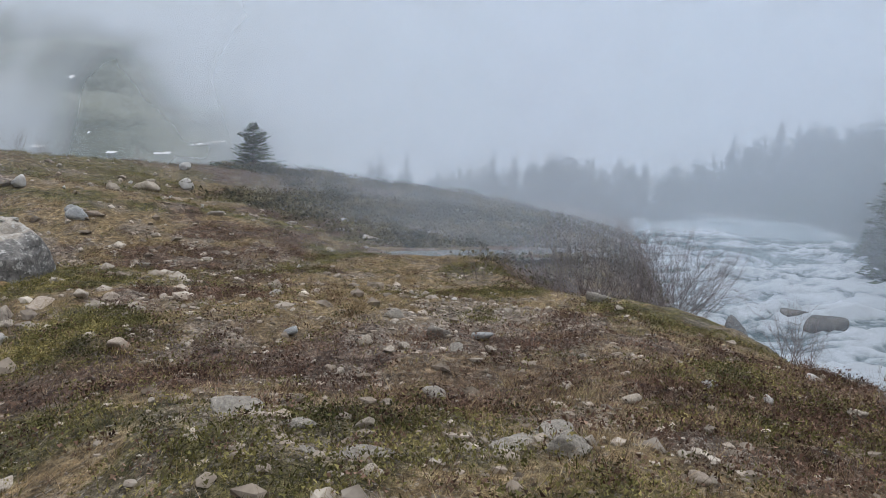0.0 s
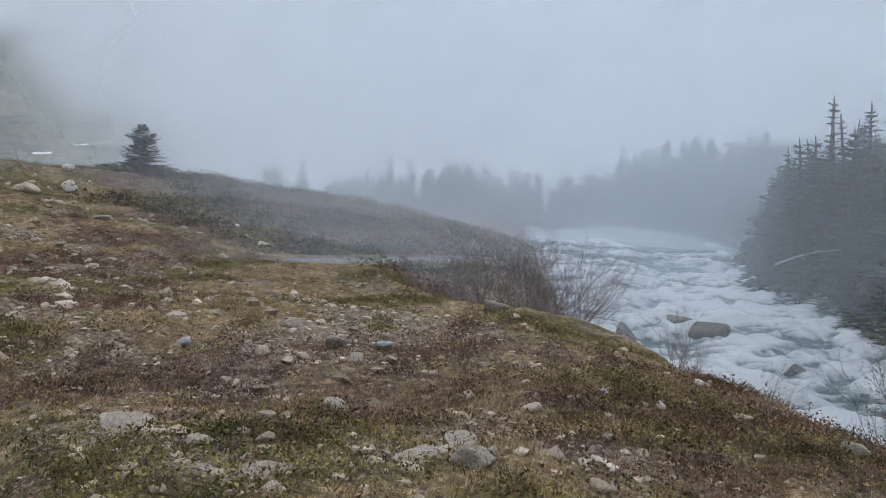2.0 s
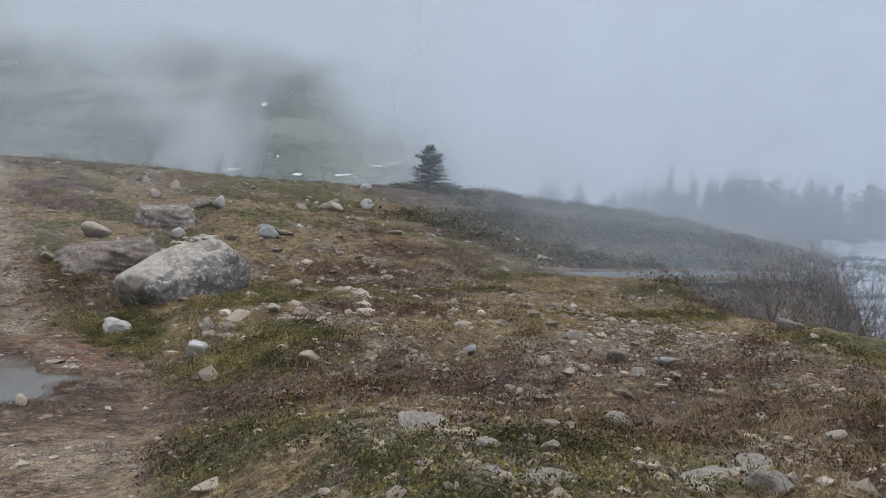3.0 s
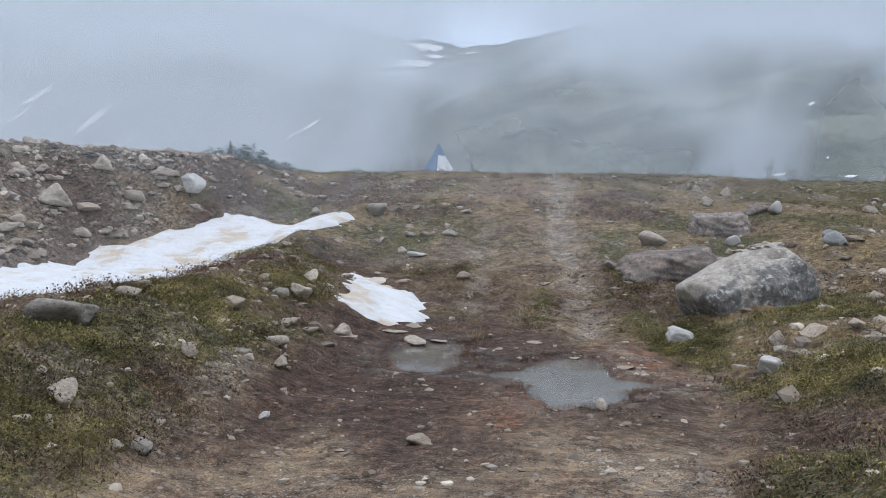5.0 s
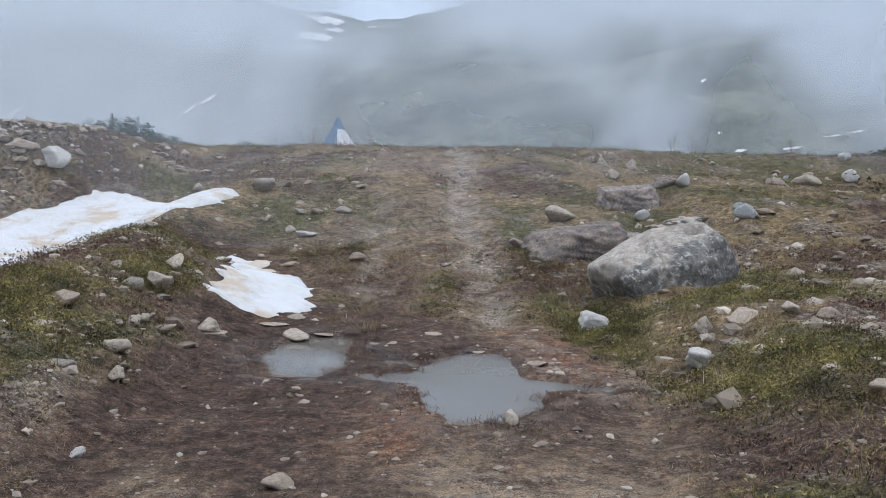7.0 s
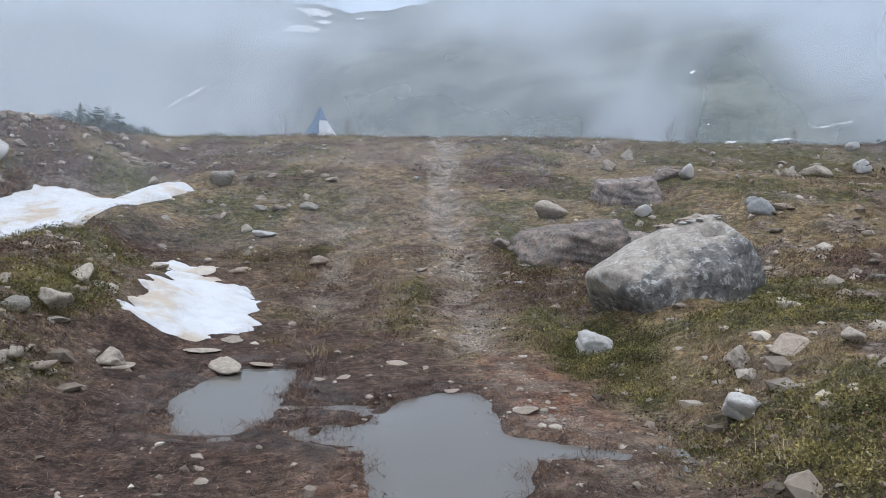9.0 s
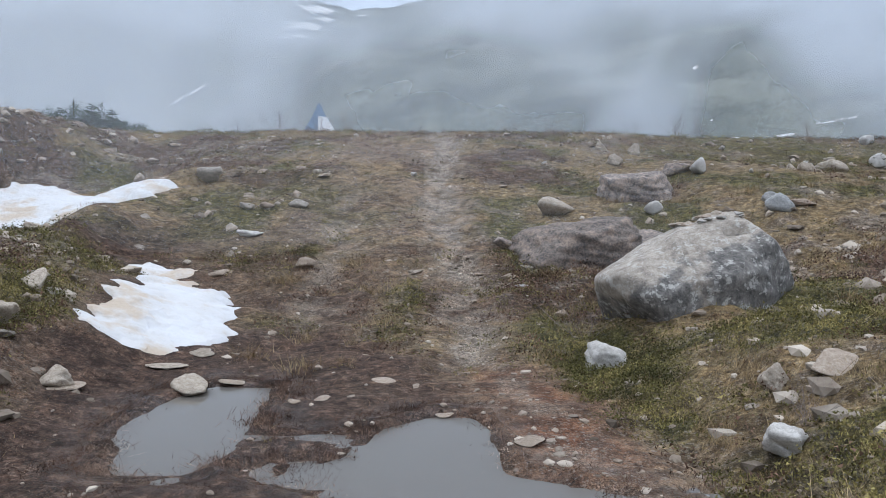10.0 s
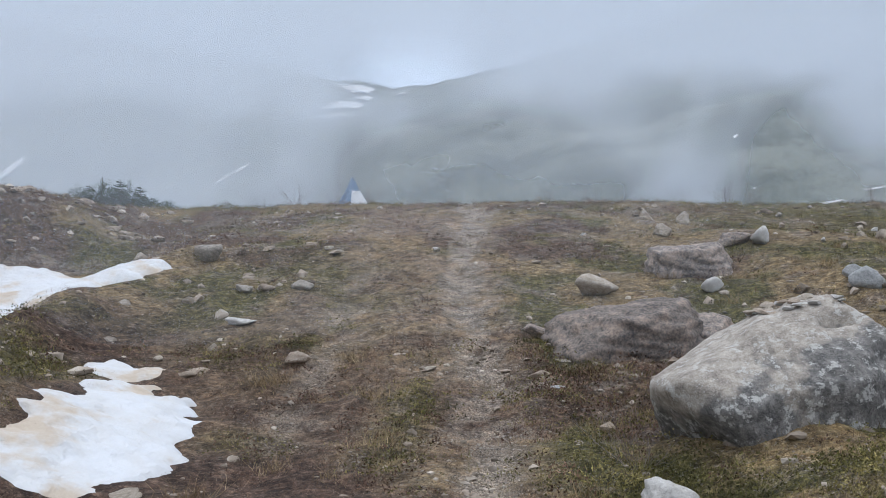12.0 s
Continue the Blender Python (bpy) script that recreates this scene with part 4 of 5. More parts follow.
def boulder_material():
    """Pale granite that turns dark grey lower down, with black and white lichen and one crack."""
    m, n, l, b, _ = material("lichened_boulder")
    broad, mid, fine = noise_node(n, l, 1.6, 5, 0.6), noise_node(n, l, 9, 6, 0.7), noise_node(n, l, 60, 5, 0.7)
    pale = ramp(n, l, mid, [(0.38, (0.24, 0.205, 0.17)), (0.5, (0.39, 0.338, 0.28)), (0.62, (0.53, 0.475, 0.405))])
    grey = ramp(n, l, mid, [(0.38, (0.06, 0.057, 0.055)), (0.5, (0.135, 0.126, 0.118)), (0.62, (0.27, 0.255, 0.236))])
    # pale above, greyer lower down and in front, with more black lichen there
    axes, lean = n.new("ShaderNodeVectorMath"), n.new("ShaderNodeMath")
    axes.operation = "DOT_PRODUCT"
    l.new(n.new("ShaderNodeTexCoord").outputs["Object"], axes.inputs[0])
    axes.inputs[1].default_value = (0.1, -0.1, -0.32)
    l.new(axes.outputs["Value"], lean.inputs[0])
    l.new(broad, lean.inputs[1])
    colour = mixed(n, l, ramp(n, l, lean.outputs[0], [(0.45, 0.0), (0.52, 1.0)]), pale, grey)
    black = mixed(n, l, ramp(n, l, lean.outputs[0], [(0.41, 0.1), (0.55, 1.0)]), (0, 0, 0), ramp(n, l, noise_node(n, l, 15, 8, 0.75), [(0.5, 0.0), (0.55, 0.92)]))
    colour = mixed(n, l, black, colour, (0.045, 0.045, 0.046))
    white = ramp(n, l, noise_node(n, l, 11, 6, 0.75), [(0.55, 0.0), (0.59, 0.75)])
    colour = mixed(n, l, white, colour, (0.62, 0.61, 0.57))
    colour = mixed(n, l, 0.2, colour, ramp(n, l, fine, [(0.38, (0.06, 0.058, 0.055)), (0.6, (0.7, 0.67, 0.62))]))
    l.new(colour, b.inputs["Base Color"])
    b.inputs["Roughness"].default_value = 0.9
    bumped(n, l, b, mixed(n, l, 0.5, mid, fine), 1.0, 0.02)
    return m


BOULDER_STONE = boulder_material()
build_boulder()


def rest_on(ob, count, box, sizes, tones, group):
    """Small stones resting on top of another rock."""
    v = np.array([(ob.matrix_basis @ p.co)[:] for p in ob.data.vertices])
    for _ in range(count):
        x, y = ob.location.x + rng.uniform(box[0], box[1]), ob.location.y + rng.uniform(box[2], box[3])
        near = np.hypot(v[:, 0] - x, v[:, 1] - y) < 0.06
        if not near.any():
            continue
        size = rng.uniform(*sizes)
        tone = tones[int(rng.integers(len(tones)))]
        s = new("stone", STONE_MESHES[tone, int(rng.integers(5))])
        s.matrix_basis = pose(x, y, float(v[near, 2].max()) - size * 0.07, *rng.uniform(-8, 8, 2), rng.uniform(0, 360)) @ Matrix.Diagonal(
            (size * 0.6, size * 0.5, size * 0.2, 1))
        tagged(s, "small flat broken stone lying on a boulder", "stone", group)


rest_on(bpy.data.objects["boulder"], 40, (-0.1, 0.5, 0.08, 0.5), (0.04, 0.15), "TPPW", "stones on the boulder")


SLAB_PLANES = {
    71: [(-0.12, -0.1, 1, 0.56), (-0.7, -0.3, 0.7, 0.62), (0.1, -1, 0.12, 0.6), (-1, -0.2, 0.3, 0.8), (1, -0.3, 0.3, 0.85), (0, 1, 0.2, 0.75), (0.6, -0.7, 0.5, 0.72), (0, 0, -1, 0.8)],
    75: [(-0.3, -0.3, 1, 0.5), (0.2, -1, 0.1, 0.6), (-1, -0.4, 0.1, 0.7), (1, 0.1, 0.5, 0.65), (0, 1, 0.2, 0.75), (0, 0, -1, 0.8)],
    73: [(0.08, -0.08, 1, 0.62), (-0.05, -1, 0.05, 0.66), (-1, -0.15, 0.08, 0.8), (1, -0.25, 0.3, 0.74), (0, 1, 0.1, 0.75), (0.55, -0.8, 0.3, 0.78), (0, 0, -1, 0.8)],
}


def build_slab(x, y, size, mat, seed, label, turn):
    v, f = rock_shape(seed, 5, 9, 24, 0.2, SLAB_PLANES.get(seed))
    ob = new("boulder", fast_mesh("boulder", v * size, f, mat, True))
    ob.matrix_basis = pose(x, y, ground_at(x, y) + size[2] * (0.3 if size[2] > 0.2 else -0.15), 4, -5, turn)
    tagged(ob, label, "boulder")


build_slab(2.95, 14.75, (0.95, 0.6, 0.54), DARK_STONE, 71, "low dark slab of rock with rusty patches", 10)
build_slab(3.8, 15.0, (0.5, 0.4, 0.34), DARK_STONE, 75, "dark rock leaning against a low slab", 40)
build_slab(4.45, 18.0, (0.68, 0.48, 0.44), DARK_STONE, 73, "dark angular block of rock on the heath", -8)
build_slab(3.6, 2.15, (0.28, 0.17, 0.1), GREY_STONE, 78, "flat grey rock plate flush with the turf", 30)
build_slab(2.75, 3.2, (0.26, 0.17, 0.1), GREY_STONE, 79, "flat crumbling rock outcrop in the turf", 60)


def river_rock(d, u, size, z, seed, label):
    v, f = rock_shape(seed, 4, 10, 12, 0.06)
    x, y = unstream(d, u)
    ob = new("river_rock", fast_mesh("river_rock", v * size, f, WET_STONE, True))
    ob.matrix_basis = pose(x, y, water_level(d) + z, 0, 5, 40 * seed)
    tagged(ob, label, "rock")


WET_STONE = stone_material("wet_river_rock", (0.04, 0.04, 0.041), (0.1, 0.096, 0.093), (0.2, 0.19, 0.18), 0.3)
river_rock(18.9, 4.75, (0.66, 0.5, 0.4), 0.0, 4, "broad dark wet rock breaking the white water")
river_rock(19.5, 4.2, (0.42, 0.4, 0.36), 0.06, 3, "dark wet rock beside a broader one in white water")
river_rock(15.6, 5.5, (0.26, 0.24, 0.26), -0.03, 8, "dark wet rock breaking the white water")
river_rock(16.2, 2.55, (0.42, 0.4, 0.5), 0.15, 6, "grey wet boulder at the edge of the river")
for d, u in ((26.5, 8.8), (24.3, 8.7), (22.4, 8.6), (20.4, 8.6), (18.8, 8.8), (17.0, 8.8), (28.5, 9.7), (31, 10.4)):
    river_rock(d, u, (0.6, 0.55, 0.5), 0.05, int(d * 3) % 17, "dark wet boulder under the spruces of the bank")


# ---- plants ----
NEEDLES = plain_material("spruce_needles", [(0.3, (0.032, 0.05, 0.03)), (0.55, (0.07, 0.1, 0.056)), (0.75, (0.13, 0.16, 0.085))], 3, 0.85, 0, 0.35)
BARK = plain_material("spruce_bark", [(0.3, (0.04, 0.033, 0.028)), (0.7, (0.13, 0.11, 0.095))], 20, 0.9, 0.5)
TWIG = plain_material("willow_twig", [(0.3, (0.15, 0.122, 0.115)), (0.7, (0.31, 0.265, 0.25))], 14, 0.8, 0, 0.3)
DEAD_WOOD = plain_material("bleached_wood", [(0.3, (0.22, 0.2, 0.18)), (0.7, (0.42, 0.4, 0.37))], 12, 0.85, 0.3)
BUD = plain_material("willow_bud", [(0.3, (0.05, 0.045, 0.025)), (0.7, (0.13, 0.12, 0.06))], 14, 0.8, 0, 0.3)


def tube(points, radii, sides=4):
    """Verts and triangles of a tapered tube."""
    points = np.asarray(points, float)
    along = np.gradient(points, axis=0)
    along /= np.linalg.norm(along, axis=1)[:, None] + 1e-9
    side = np.cross(along, (0.31, 0.57, 0.76))
    side /= np.linalg.norm(side, axis=1)[:, None] + 1e-9
    other = np.cross(along, side)
    ang = np.arange(sides) * 2 * np.pi / sides
    ring = np.cos(ang)[None, :, None] * side[:, None] + np.sin(ang)[None, :, None] * other[:, None]
    v = (points[:, None] + ring * np.asarray(radii)[:, None, None]).reshape(-1, 3)
    f = []
    for k in range(len(points) - 1):
        for s in range(sides):
            a, b = k * sides + s, k * sides + (s + 1) % sides
            f += [(a, b, b + sides), (a, b + sides, a + sides)]
    return v, np.array(f)


def joined(pieces):
    vs, fs, n = [], [], 0
    for v, f in pieces:
        vs.append(v)
        fs.append(np.asarray(f) + n)
        n += len(v)
    return np.concatenate(vs), np.concatenate(fs)


def spruce_meshes(seed, tall, wide, whorls, ragged, bare=0.0):
    """Trunk and crown of a small mountain spruce."""
    r = np.random.default_rng(seed)
    hs = np.linspace(0, tall, 9 if whorls > 19 else 4)
    bend = 0.03 * tall * np.stack([np.sin(hs / tall * 3 + seed), np.cos(hs / tall * 2 + seed), 0 * hs], -1) * (hs / tall)[:, None]
    trunk = tube(np.stack([0 * hs, 0 * hs, hs], -1) + bend, np.interp(hs, [0, tall], [0.035 * tall, 0.004 * tall]), 7 if whorls > 19 else 4)
    sticks, tris = [], []
    for k in range(whorls):
        t = 0.04 + 0.93 * (k / whorls) ** 0.9
        if r.random() < bare * (1 - t):
            continue
        z = t * tall
        base = wide * (1 - t) ** (0.9 if whorls == 34 else 0.95) * (0.86 + 0.14 * np.sin(9 * t + seed)) + 0.018 * tall
        for b in range(int(r.integers(5, 9))):
            a = r.uniform(0, 2 * np.pi)
            long = base * r.uniform(1 - ragged, 1.15)
            drop = r.uniform(-0.02, 0.35) - 0.35 * t
            way = np.array([np.cos(a), np.sin(a), -drop])
            side = np.array([-np.sin(a), np.cos(a), 0])
            root = np.array([np.interp(z, hs, bend[:, 0]), np.interp(z, hs, bend[:, 1]), z])
            tip = root + way * long + (0, 0, 0.14 * long)
            if b % 5 == 0 and whorls > 19:
                sticks.append(tube([root, (root + tip) / 2 - (0, 0, 0.04 * long), tip], [0.006 * tall, 0.004 * tall, 0.001 * tall], 3))
            count = int(5 + long * (8 if whorls > 19 else 4))
            s = np.sort(r.uniform(0.12, 1.0, count))
            for q in s:
                at = root + (tip - root) * q - (0, 0, 0.16 * long * q * (1 - q))
                spread = (0.3 * long * (1.12 - q) + 0.05) * (1.5 if whorls < 20 else 1.0) * r.uniform(0.6, 1.25)
                for sgn in (-1, 1):
                    end = at + sgn * side * spread + way * spread * 0.75 - (0, 0, r.uniform(-0.06, 0.2) * spread)
                    w = 0.2 * spread + 0.016
                    lift = np.array([0, 0, r.uniform(-0.6, 0.6) * w])
                    tris.append((at - way * w + lift, at + way * w - lift, end))
    v = np.array(tris).reshape(-1, 3)
    crown = (v, np.arange(len(v)).reshape(-1, 3))
    return fast_mesh("trunk", *joined([trunk] + sticks), BARK, True), fast_mesh("crown", *crown, NEEDLES)


SPRUCES = []
for seed, tall, wide, whorls, ragged, bare in ((1, 2.1, 1.65, 34, 0.42, 0.0), (2, 4.6, 1.2, 30, 0.35, 0.1), (3, 5.2, 1.0, 32, 0.5, 0.25), (4, 3.0, 1.3, 20, 0.4, 0.0),
                                               (5, 4.0, 0.5, 24, 0.6, 0.75), (6, 1.6, 1.3, 12, 0.5, 0.0),
                                               (7, 4.2, 1.1, 17, 0.4, 0.0), (8, 3.6, 2.3, 12, 0.45, 0.0), (9, 4.4, 0.75, 19, 0.55, 0.15)):
    trunk, crown = spruce_meshes(seed, tall, wide, whorls, ragged, bare)
    SPRUCES.append((trunk, crown, tall))


def plant_spruce(kind, x, y, scale, label, group, turn=None, sink=0.06, z=None):
    trunk, crown, tall = SPRUCES[kind]
    ob = new("spruce_tree")
    s = scale
    ob.matrix_basis = pose(x, y, (ground_at(x, y) if z is None else z) - sink, rng.uniform(-3, 3), rng.uniform(-3, 3),
                           rng.uniform(0, 360) if turn is None else turn) @ Matrix.Diagonal((s, s, s, 1))
    part("trunk", trunk, ob, "thin dark grey trunk")
    part("crown", crown, ob, "dark green needled crown")
    return tagged(ob, label, "tree", group)


plant_spruce(0, 17.2, 29.9, 1.0, "lone stunted spruce on the crest of the hill", "", sink=0.2)
# dense spruces along the far bank
for d in np.concatenate([np.arange(8.5, 46, 1.1), np.arange(46.5, 66, 2.0)]):
    edge_u = float(right_bank(d))
    for row, back in enumerate((-0.3, 0.5, 1.9, 3.8, 6.2)):
        u = edge_u + back + rng.uniform(-0.6, 0.6)
        x, y = unstream(d + rng.uniform(-0.6, 0.6), u)
        kind = (5, 3, 3, 3, 3)[row] if rng.random() < 0.85 else 5
        fade = np.interp(d, [14, 20, 30, 46, 66], [1.2, 1.2, 1.1, 1.1, 1.3])
        plant_spruce(kind, x, y, fade * rng.uniform(0.75, 1.15) * (0.8 if row == 0 else 1.0), "dense dark spruce on the far river bank", "spruces on the far bank")
for d, u, kind, scale in ((21.3, 9.9, 1, 6.6), (20.6, 10.2, 2, 6.6), (20.0, 10.4, 1, 7.2), (22.4, 10.2, 2, 6.0), (23.4, 10.0, 1, 5.4), (25.8, 9.9, 4, 6.0), (25.0, 10.1, 4, 5.3), (24.6, 9.9, 3, 5.1), (25.4, 9.2, 3, 4.7), (27.0, 9.4, 3, 4.8), (28.5, 9.7, 3, 4.7), (19.2, 10.6, 1, 7.6), (18.2, 10.2, 2, 7.0)):
    x, y = unstream(d, u)
    scale = (scale - ground_at(x, y)) / SPRUCES[kind][2]
    plant_spruce(kind, x, y, scale, "tall ragged spruce above the far river bank", "spruces on the far bank")
# woods that fade into the mist: one uneven belt behind the moor, higher towards the river
WOOD_TOP = ([35, 36.5, 38, 40, 41.5, 46, 49.7, 52.8, 56, 59, 61, 63.5, 67, 71, 75], [0.043, 0.062, 0.075, 0.048, 0.058, 0.07, 0.082, 0.072, 0.07, 0.082, 0.1, 0.112, 0.12, 0.115, 0.12])
FAR_WOOD = ([], [])
for count in range(250):
    a = rng.uniform(40.5, 74) if count > 18 else rng.uniform(36, 39.5)
    r = rng.uniform(50, 60)
    x, y = 0.7 + r * np.sin(np.radians(a)), r * np.cos(np.radians(a))
    d, u = stream(x, y)
    if float(left_bank(d)) - 0.3 < u < float(right_bank(d)) + 0.3:
        r = 65.2 + rng.uniform(-1.2, 0.6) - r / 60
        x, y = 0.7 + r * np.sin(np.radians(a)), r * np.cos(np.radians(a))
    low = count % 5 != 0
    top = np.interp(a, *WOOD_TOP) * r + 1.45 - rng.uniform(0, 1.0) + (0 if low else rng.uniform(0.2, 1.1))
    z = ground_at(x, y) - 0.06
    kind = int(rng.choice([6, 7, 7]) if low else rng.choice([6, 8]))
    s = max(top - z, 0.9) / SPRUCES[kind][2]
    m = pose(x, y, z, 0, 0, rng.uniform(0, 360)) @ Matrix.Diagonal((s, s, s, 1))
    for share, me in zip(FAR_WOOD, SPRUCES[kind][:2]):
        v, f = np.empty(len(me.vertices) * 3, np.float32), np.empty(len(me.polygons) * 3, np.int32)
        me.vertices.foreach_get("co", v)
        me.loops.foreach_get("vertex_index", f)
        share.append((v.reshape(-1, 3) @ np.array(m.to_3x3()).T + np.array(m.translation), f.reshape(-1, 3)))
woods = new("far_woods", fast_mesh("far_woods", *joined(FAR_WOOD[1]), NEEDLES))
tagged(woods, "belt of low spruce woods fading into the mist", "woods", kind="stuff")
part("trunks", fast_mesh("trunks", *joined(FAR_WOOD[0]), BARK, True), woods, "thin dark grey trunks")


def krummholz_mesh(seed, wide, deep, high, sprays):
    """A mat of low branches pressed flat by wind, higher at one end."""
    r = np.random.default_rng(seed)
    tris, wood = [], []
    for k in range(sprays):
        a, q = r.uniform(0, 2 * np.pi), np.sqrt(r.random())
        x, y = np.cos(a) * q * wide, np.sin(a) * q * deep
        dome = high * (1 - q**2) ** 0.6 * (0.75 - 0.35 * x / wide + 0.3 * np.sin(5.1 * x + seed) * np.sin(3.3 * y + 1))
        at = np.array([x, y, max(dome, 0.05) * r.uniform(0.25, 1.0)])
        way = np.array([x / wide + r.normal() * 0.6, y / deep + r.normal() * 0.6, r.uniform(0.1, 0.9)])
        way /= np.linalg.norm(way)
        if k % 25 == 0:
            wood.append(tube([at * (0.5, 0.5, 0) - (0, 0, 0.1), at * (0.85, 0.85, 0.6), at], [0.03, 0.02, 0.006], 4))
        long = r.uniform(0.14, 0.3)
        for q in np.linspace(0.1, 1, 7):
            c = at + way * long * q
            e = r.normal(size=3)
            e = np.cross(way, e / np.linalg.norm(e)) * r.uniform(0.05, 0.1) * (1.15 - q) + way * 0.05
            tris.append((c - way * 0.012, c + way * 0.014, c + e))
    v = np.array(tris).reshape(-1, 3)
    return fast_mesh("branches", *joined(wood), BARK, True), fast_mesh("crown", v, np.arange(len(v)).reshape(-1, 3), NEEDLES)


# wind-pressed spruces on the left crest, with a few thin leaders
for x, y, wide, deep, high, seed in ((-15.9, 43.6, 1.4, 1.1, 1.35, 61), (-14.4, 43.6, 1.7, 1.2, 1.5, 63), (-12.6, 43.1, 1.7, 1.0, 0.85, 62)):
    ob = new("krummholz")
    ob.matrix_basis = pose(x, y, ground_at(x, y) - 0.05)
    branches, crown = krummholz_mesh(seed, wide, deep, high, int(1300 * wide))
    part("branches", branches, ob, "low crooked branches")
    part("crown", crown, ob, "dark green needled mat")
    tagged(ob, "wide low mat of wind-pressed spruce on the crest", "tree", "low spruces on the crest")
for x, y, kind, scale in ((-15.4, 43.8, 1, 0.36), (-14.5, 43.6, 5, 0.9), (-15.9, 43.5, 5, 0.85), (-12.2, 43.2, 1, 0.2), (-16.6, 43.6, 5, 0.7), (-13.4, 43.3, 5, 0.8)):
    plant_spruce(kind, x, y, scale, "thin stunted spruce on the crest", "low spruces on the crest")


def bush_meshes(seed, stems, tall, wide, buds, lean=(0, 0)):
    r = np.random.default_rng(seed)
    stems_made, tips = [], []

    def grow(wood, p, way, long, radius, level):
        n = 4
        pts, rad = [p], [radius]
        for k in range(n):
            way = way + r.normal(size=3) * 0.16 + (0, 0, 0.10)
            way /= np.linalg.norm(way)
            p = p + way * long / n
            pts.append(p)
            rad.append(radius * (1 - 0.75 * (k + 1) / n))
            if level < 2 and k >= 0:
                for _ in range(2 if level == 0 else 1):
                    if r.random() < 0.85:
                        grow(wood, p, way + r.normal(size=3) * 0.55, long * r.uniform(0.3, 0.55), radius * 0.5, level + 1)
            if buds and level > 0 and r.random() < 0.4:
                for _ in range(2):
                    q = p + r.normal(size=3) * 0.012
                    e = r.normal(size=3) * 0.005
                    tips.append((q, q + e, q + way * 0.018 + e[::-1] * 0.5))
        wood.append(tube(pts, rad, 3))

    for _ in range(stems):
        a = r.uniform(0, 2 * np.pi)
        out = r.uniform(0.1, 1.0) ** 0.7
        root = np.array([np.cos(a), np.sin(a), 0]) * 0.16 * wide * r.random() - (0, 0, 0.04)
        way = np.array([np.cos(a) * out * wide / tall + lean[0], np.sin(a) * out * wide / tall + lean[1], 1.0])
        way /= np.linalg.norm(way)
        wood = []
        grow(wood, root, way, tall * r.uniform(0.65, 1.1), 0.0052 * tall**0.5, 0)
        stems_made.append(fast_mesh("stem", *joined(wood), TWIG, True))
    leaf = None
    if tips:
        v = np.array(tips).reshape(-1, 3)
        leaf = fast_mesh("foliage", v, np.arange(len(v)).reshape(-1, 3), BUD)
    return stems_made, leaf


BUSHES = [bush_meshes(11, 20, 1.35, 1.9, False), bush_meshes(12, 18, 1.3, 1.6, False, (0.25, -0.2)), bush_meshes(13, 12, 0.75, 0.5, False),
          bush_meshes(14, 6, 0.85, 0.55, True), bush_meshes(15, 9, 0.5, 0.5, False)]


def plant_bush(kind, x, y, scale, label, group="", z=None):
    ob = new("willow_bush")
    ob.matrix_basis = pose(x, y, ground_at(x, y) if z is None else z, 0, 0, rng.uniform(0, 360) if kind != 1 else 0) @ Matrix.Diagonal((scale, scale, scale, 1))
    twigs, leaf = BUSHES[kind]
    for stem in twigs:
        part("stem", stem, ob)
    if leaf:
        part("foliage", leaf, ob, "small half-open buds")
    return tagged(ob, label, "bush", group)


for d, u, kind, scale in ((14.0, -0.9, 0, 0.75), (14.6, -0.3, 0, 0.95), (14.3, 0.5, 0, 1.0), (14.0, 1.1, 1, 1.05), (15.5, 0.9, 0, 1.0), (15.5, 0.0, 0, 1.1), (14.8, 1.4, 1, 0.95), (15.8, 1.4, 0, 1.0), (13.4, -1.9, 4, 1.3)):
    plant_bush(kind, *unstream(d, u), scale, "leafless willow bush on the river bank", "willows on the bank")
for d, u, kind, scale in ((9.6, 2.1, 2, 0.85), (9.9, 2.35, 2, 0.75), (6.4, 2.1, 3, 0.5), (5.9, 2.75, 3, 0.85), (5.7, 3.0, 3, 1.0), (6.3, 3.3, 3, 1.0), (5.0, 2.5, 3, 0.5)):
    plant_bush(kind, *unstream(d, u), scale, "small willow shrub budding beside the river", "willows on the bank")
for x, y, scale in ((-3.2, 27.5, 1.3), (-2.2, 28.5, 1.2), (-4.2, 27.8, 1.2), (-1.4, 29, 1.1), (8.4, 29.3, 1.4), (9.3, 29.6, 1.2), (7.2, 29.5, 0.9), (3.5, 29.5, 0.8), (4.6, 29.4, 0.9),
                    (12.3, 29.0, 1.1), (2.35, 11.3, 0.8), (-5.0, 13.3, 0.9), (-4.9, 14.0, 0.8), (3.0, 8.3, 0.5)):
    plant_bush(4, x, y, scale, "low bare shrub among grass", "low shrubs")


def dead_branch(points, thick, label):
    ob = new("dead_branch", fast_mesh("dead_branch", *tube(points, np.linspace(thick, thick * 0.3, len(points)), 6), DEAD_WOOD, True))
    tagged(ob, label, "branch")


for d, u, z, du, dz in ((24.5, 8.2, 2.0, 1.9, 0.5), (23, 10, 2.5, 1.0, -0.7), (22.5, 9.6, 3.0, 0.8, -0.3), (21, 9.4, 2.1, 0.8, -0.6)):
    pts = []
    for k in range(5):
        x, y = unstream(d - 0.2 * k, u + du * k / 4 - 0.3)
        pts.append((x, y, z - 1.0 + dz * k / 4 - 0.08 * (k - 2) ** 2 * 0.5))
    dead_branch(pts, 0.035, "bleached dead branch hanging among the spruces")


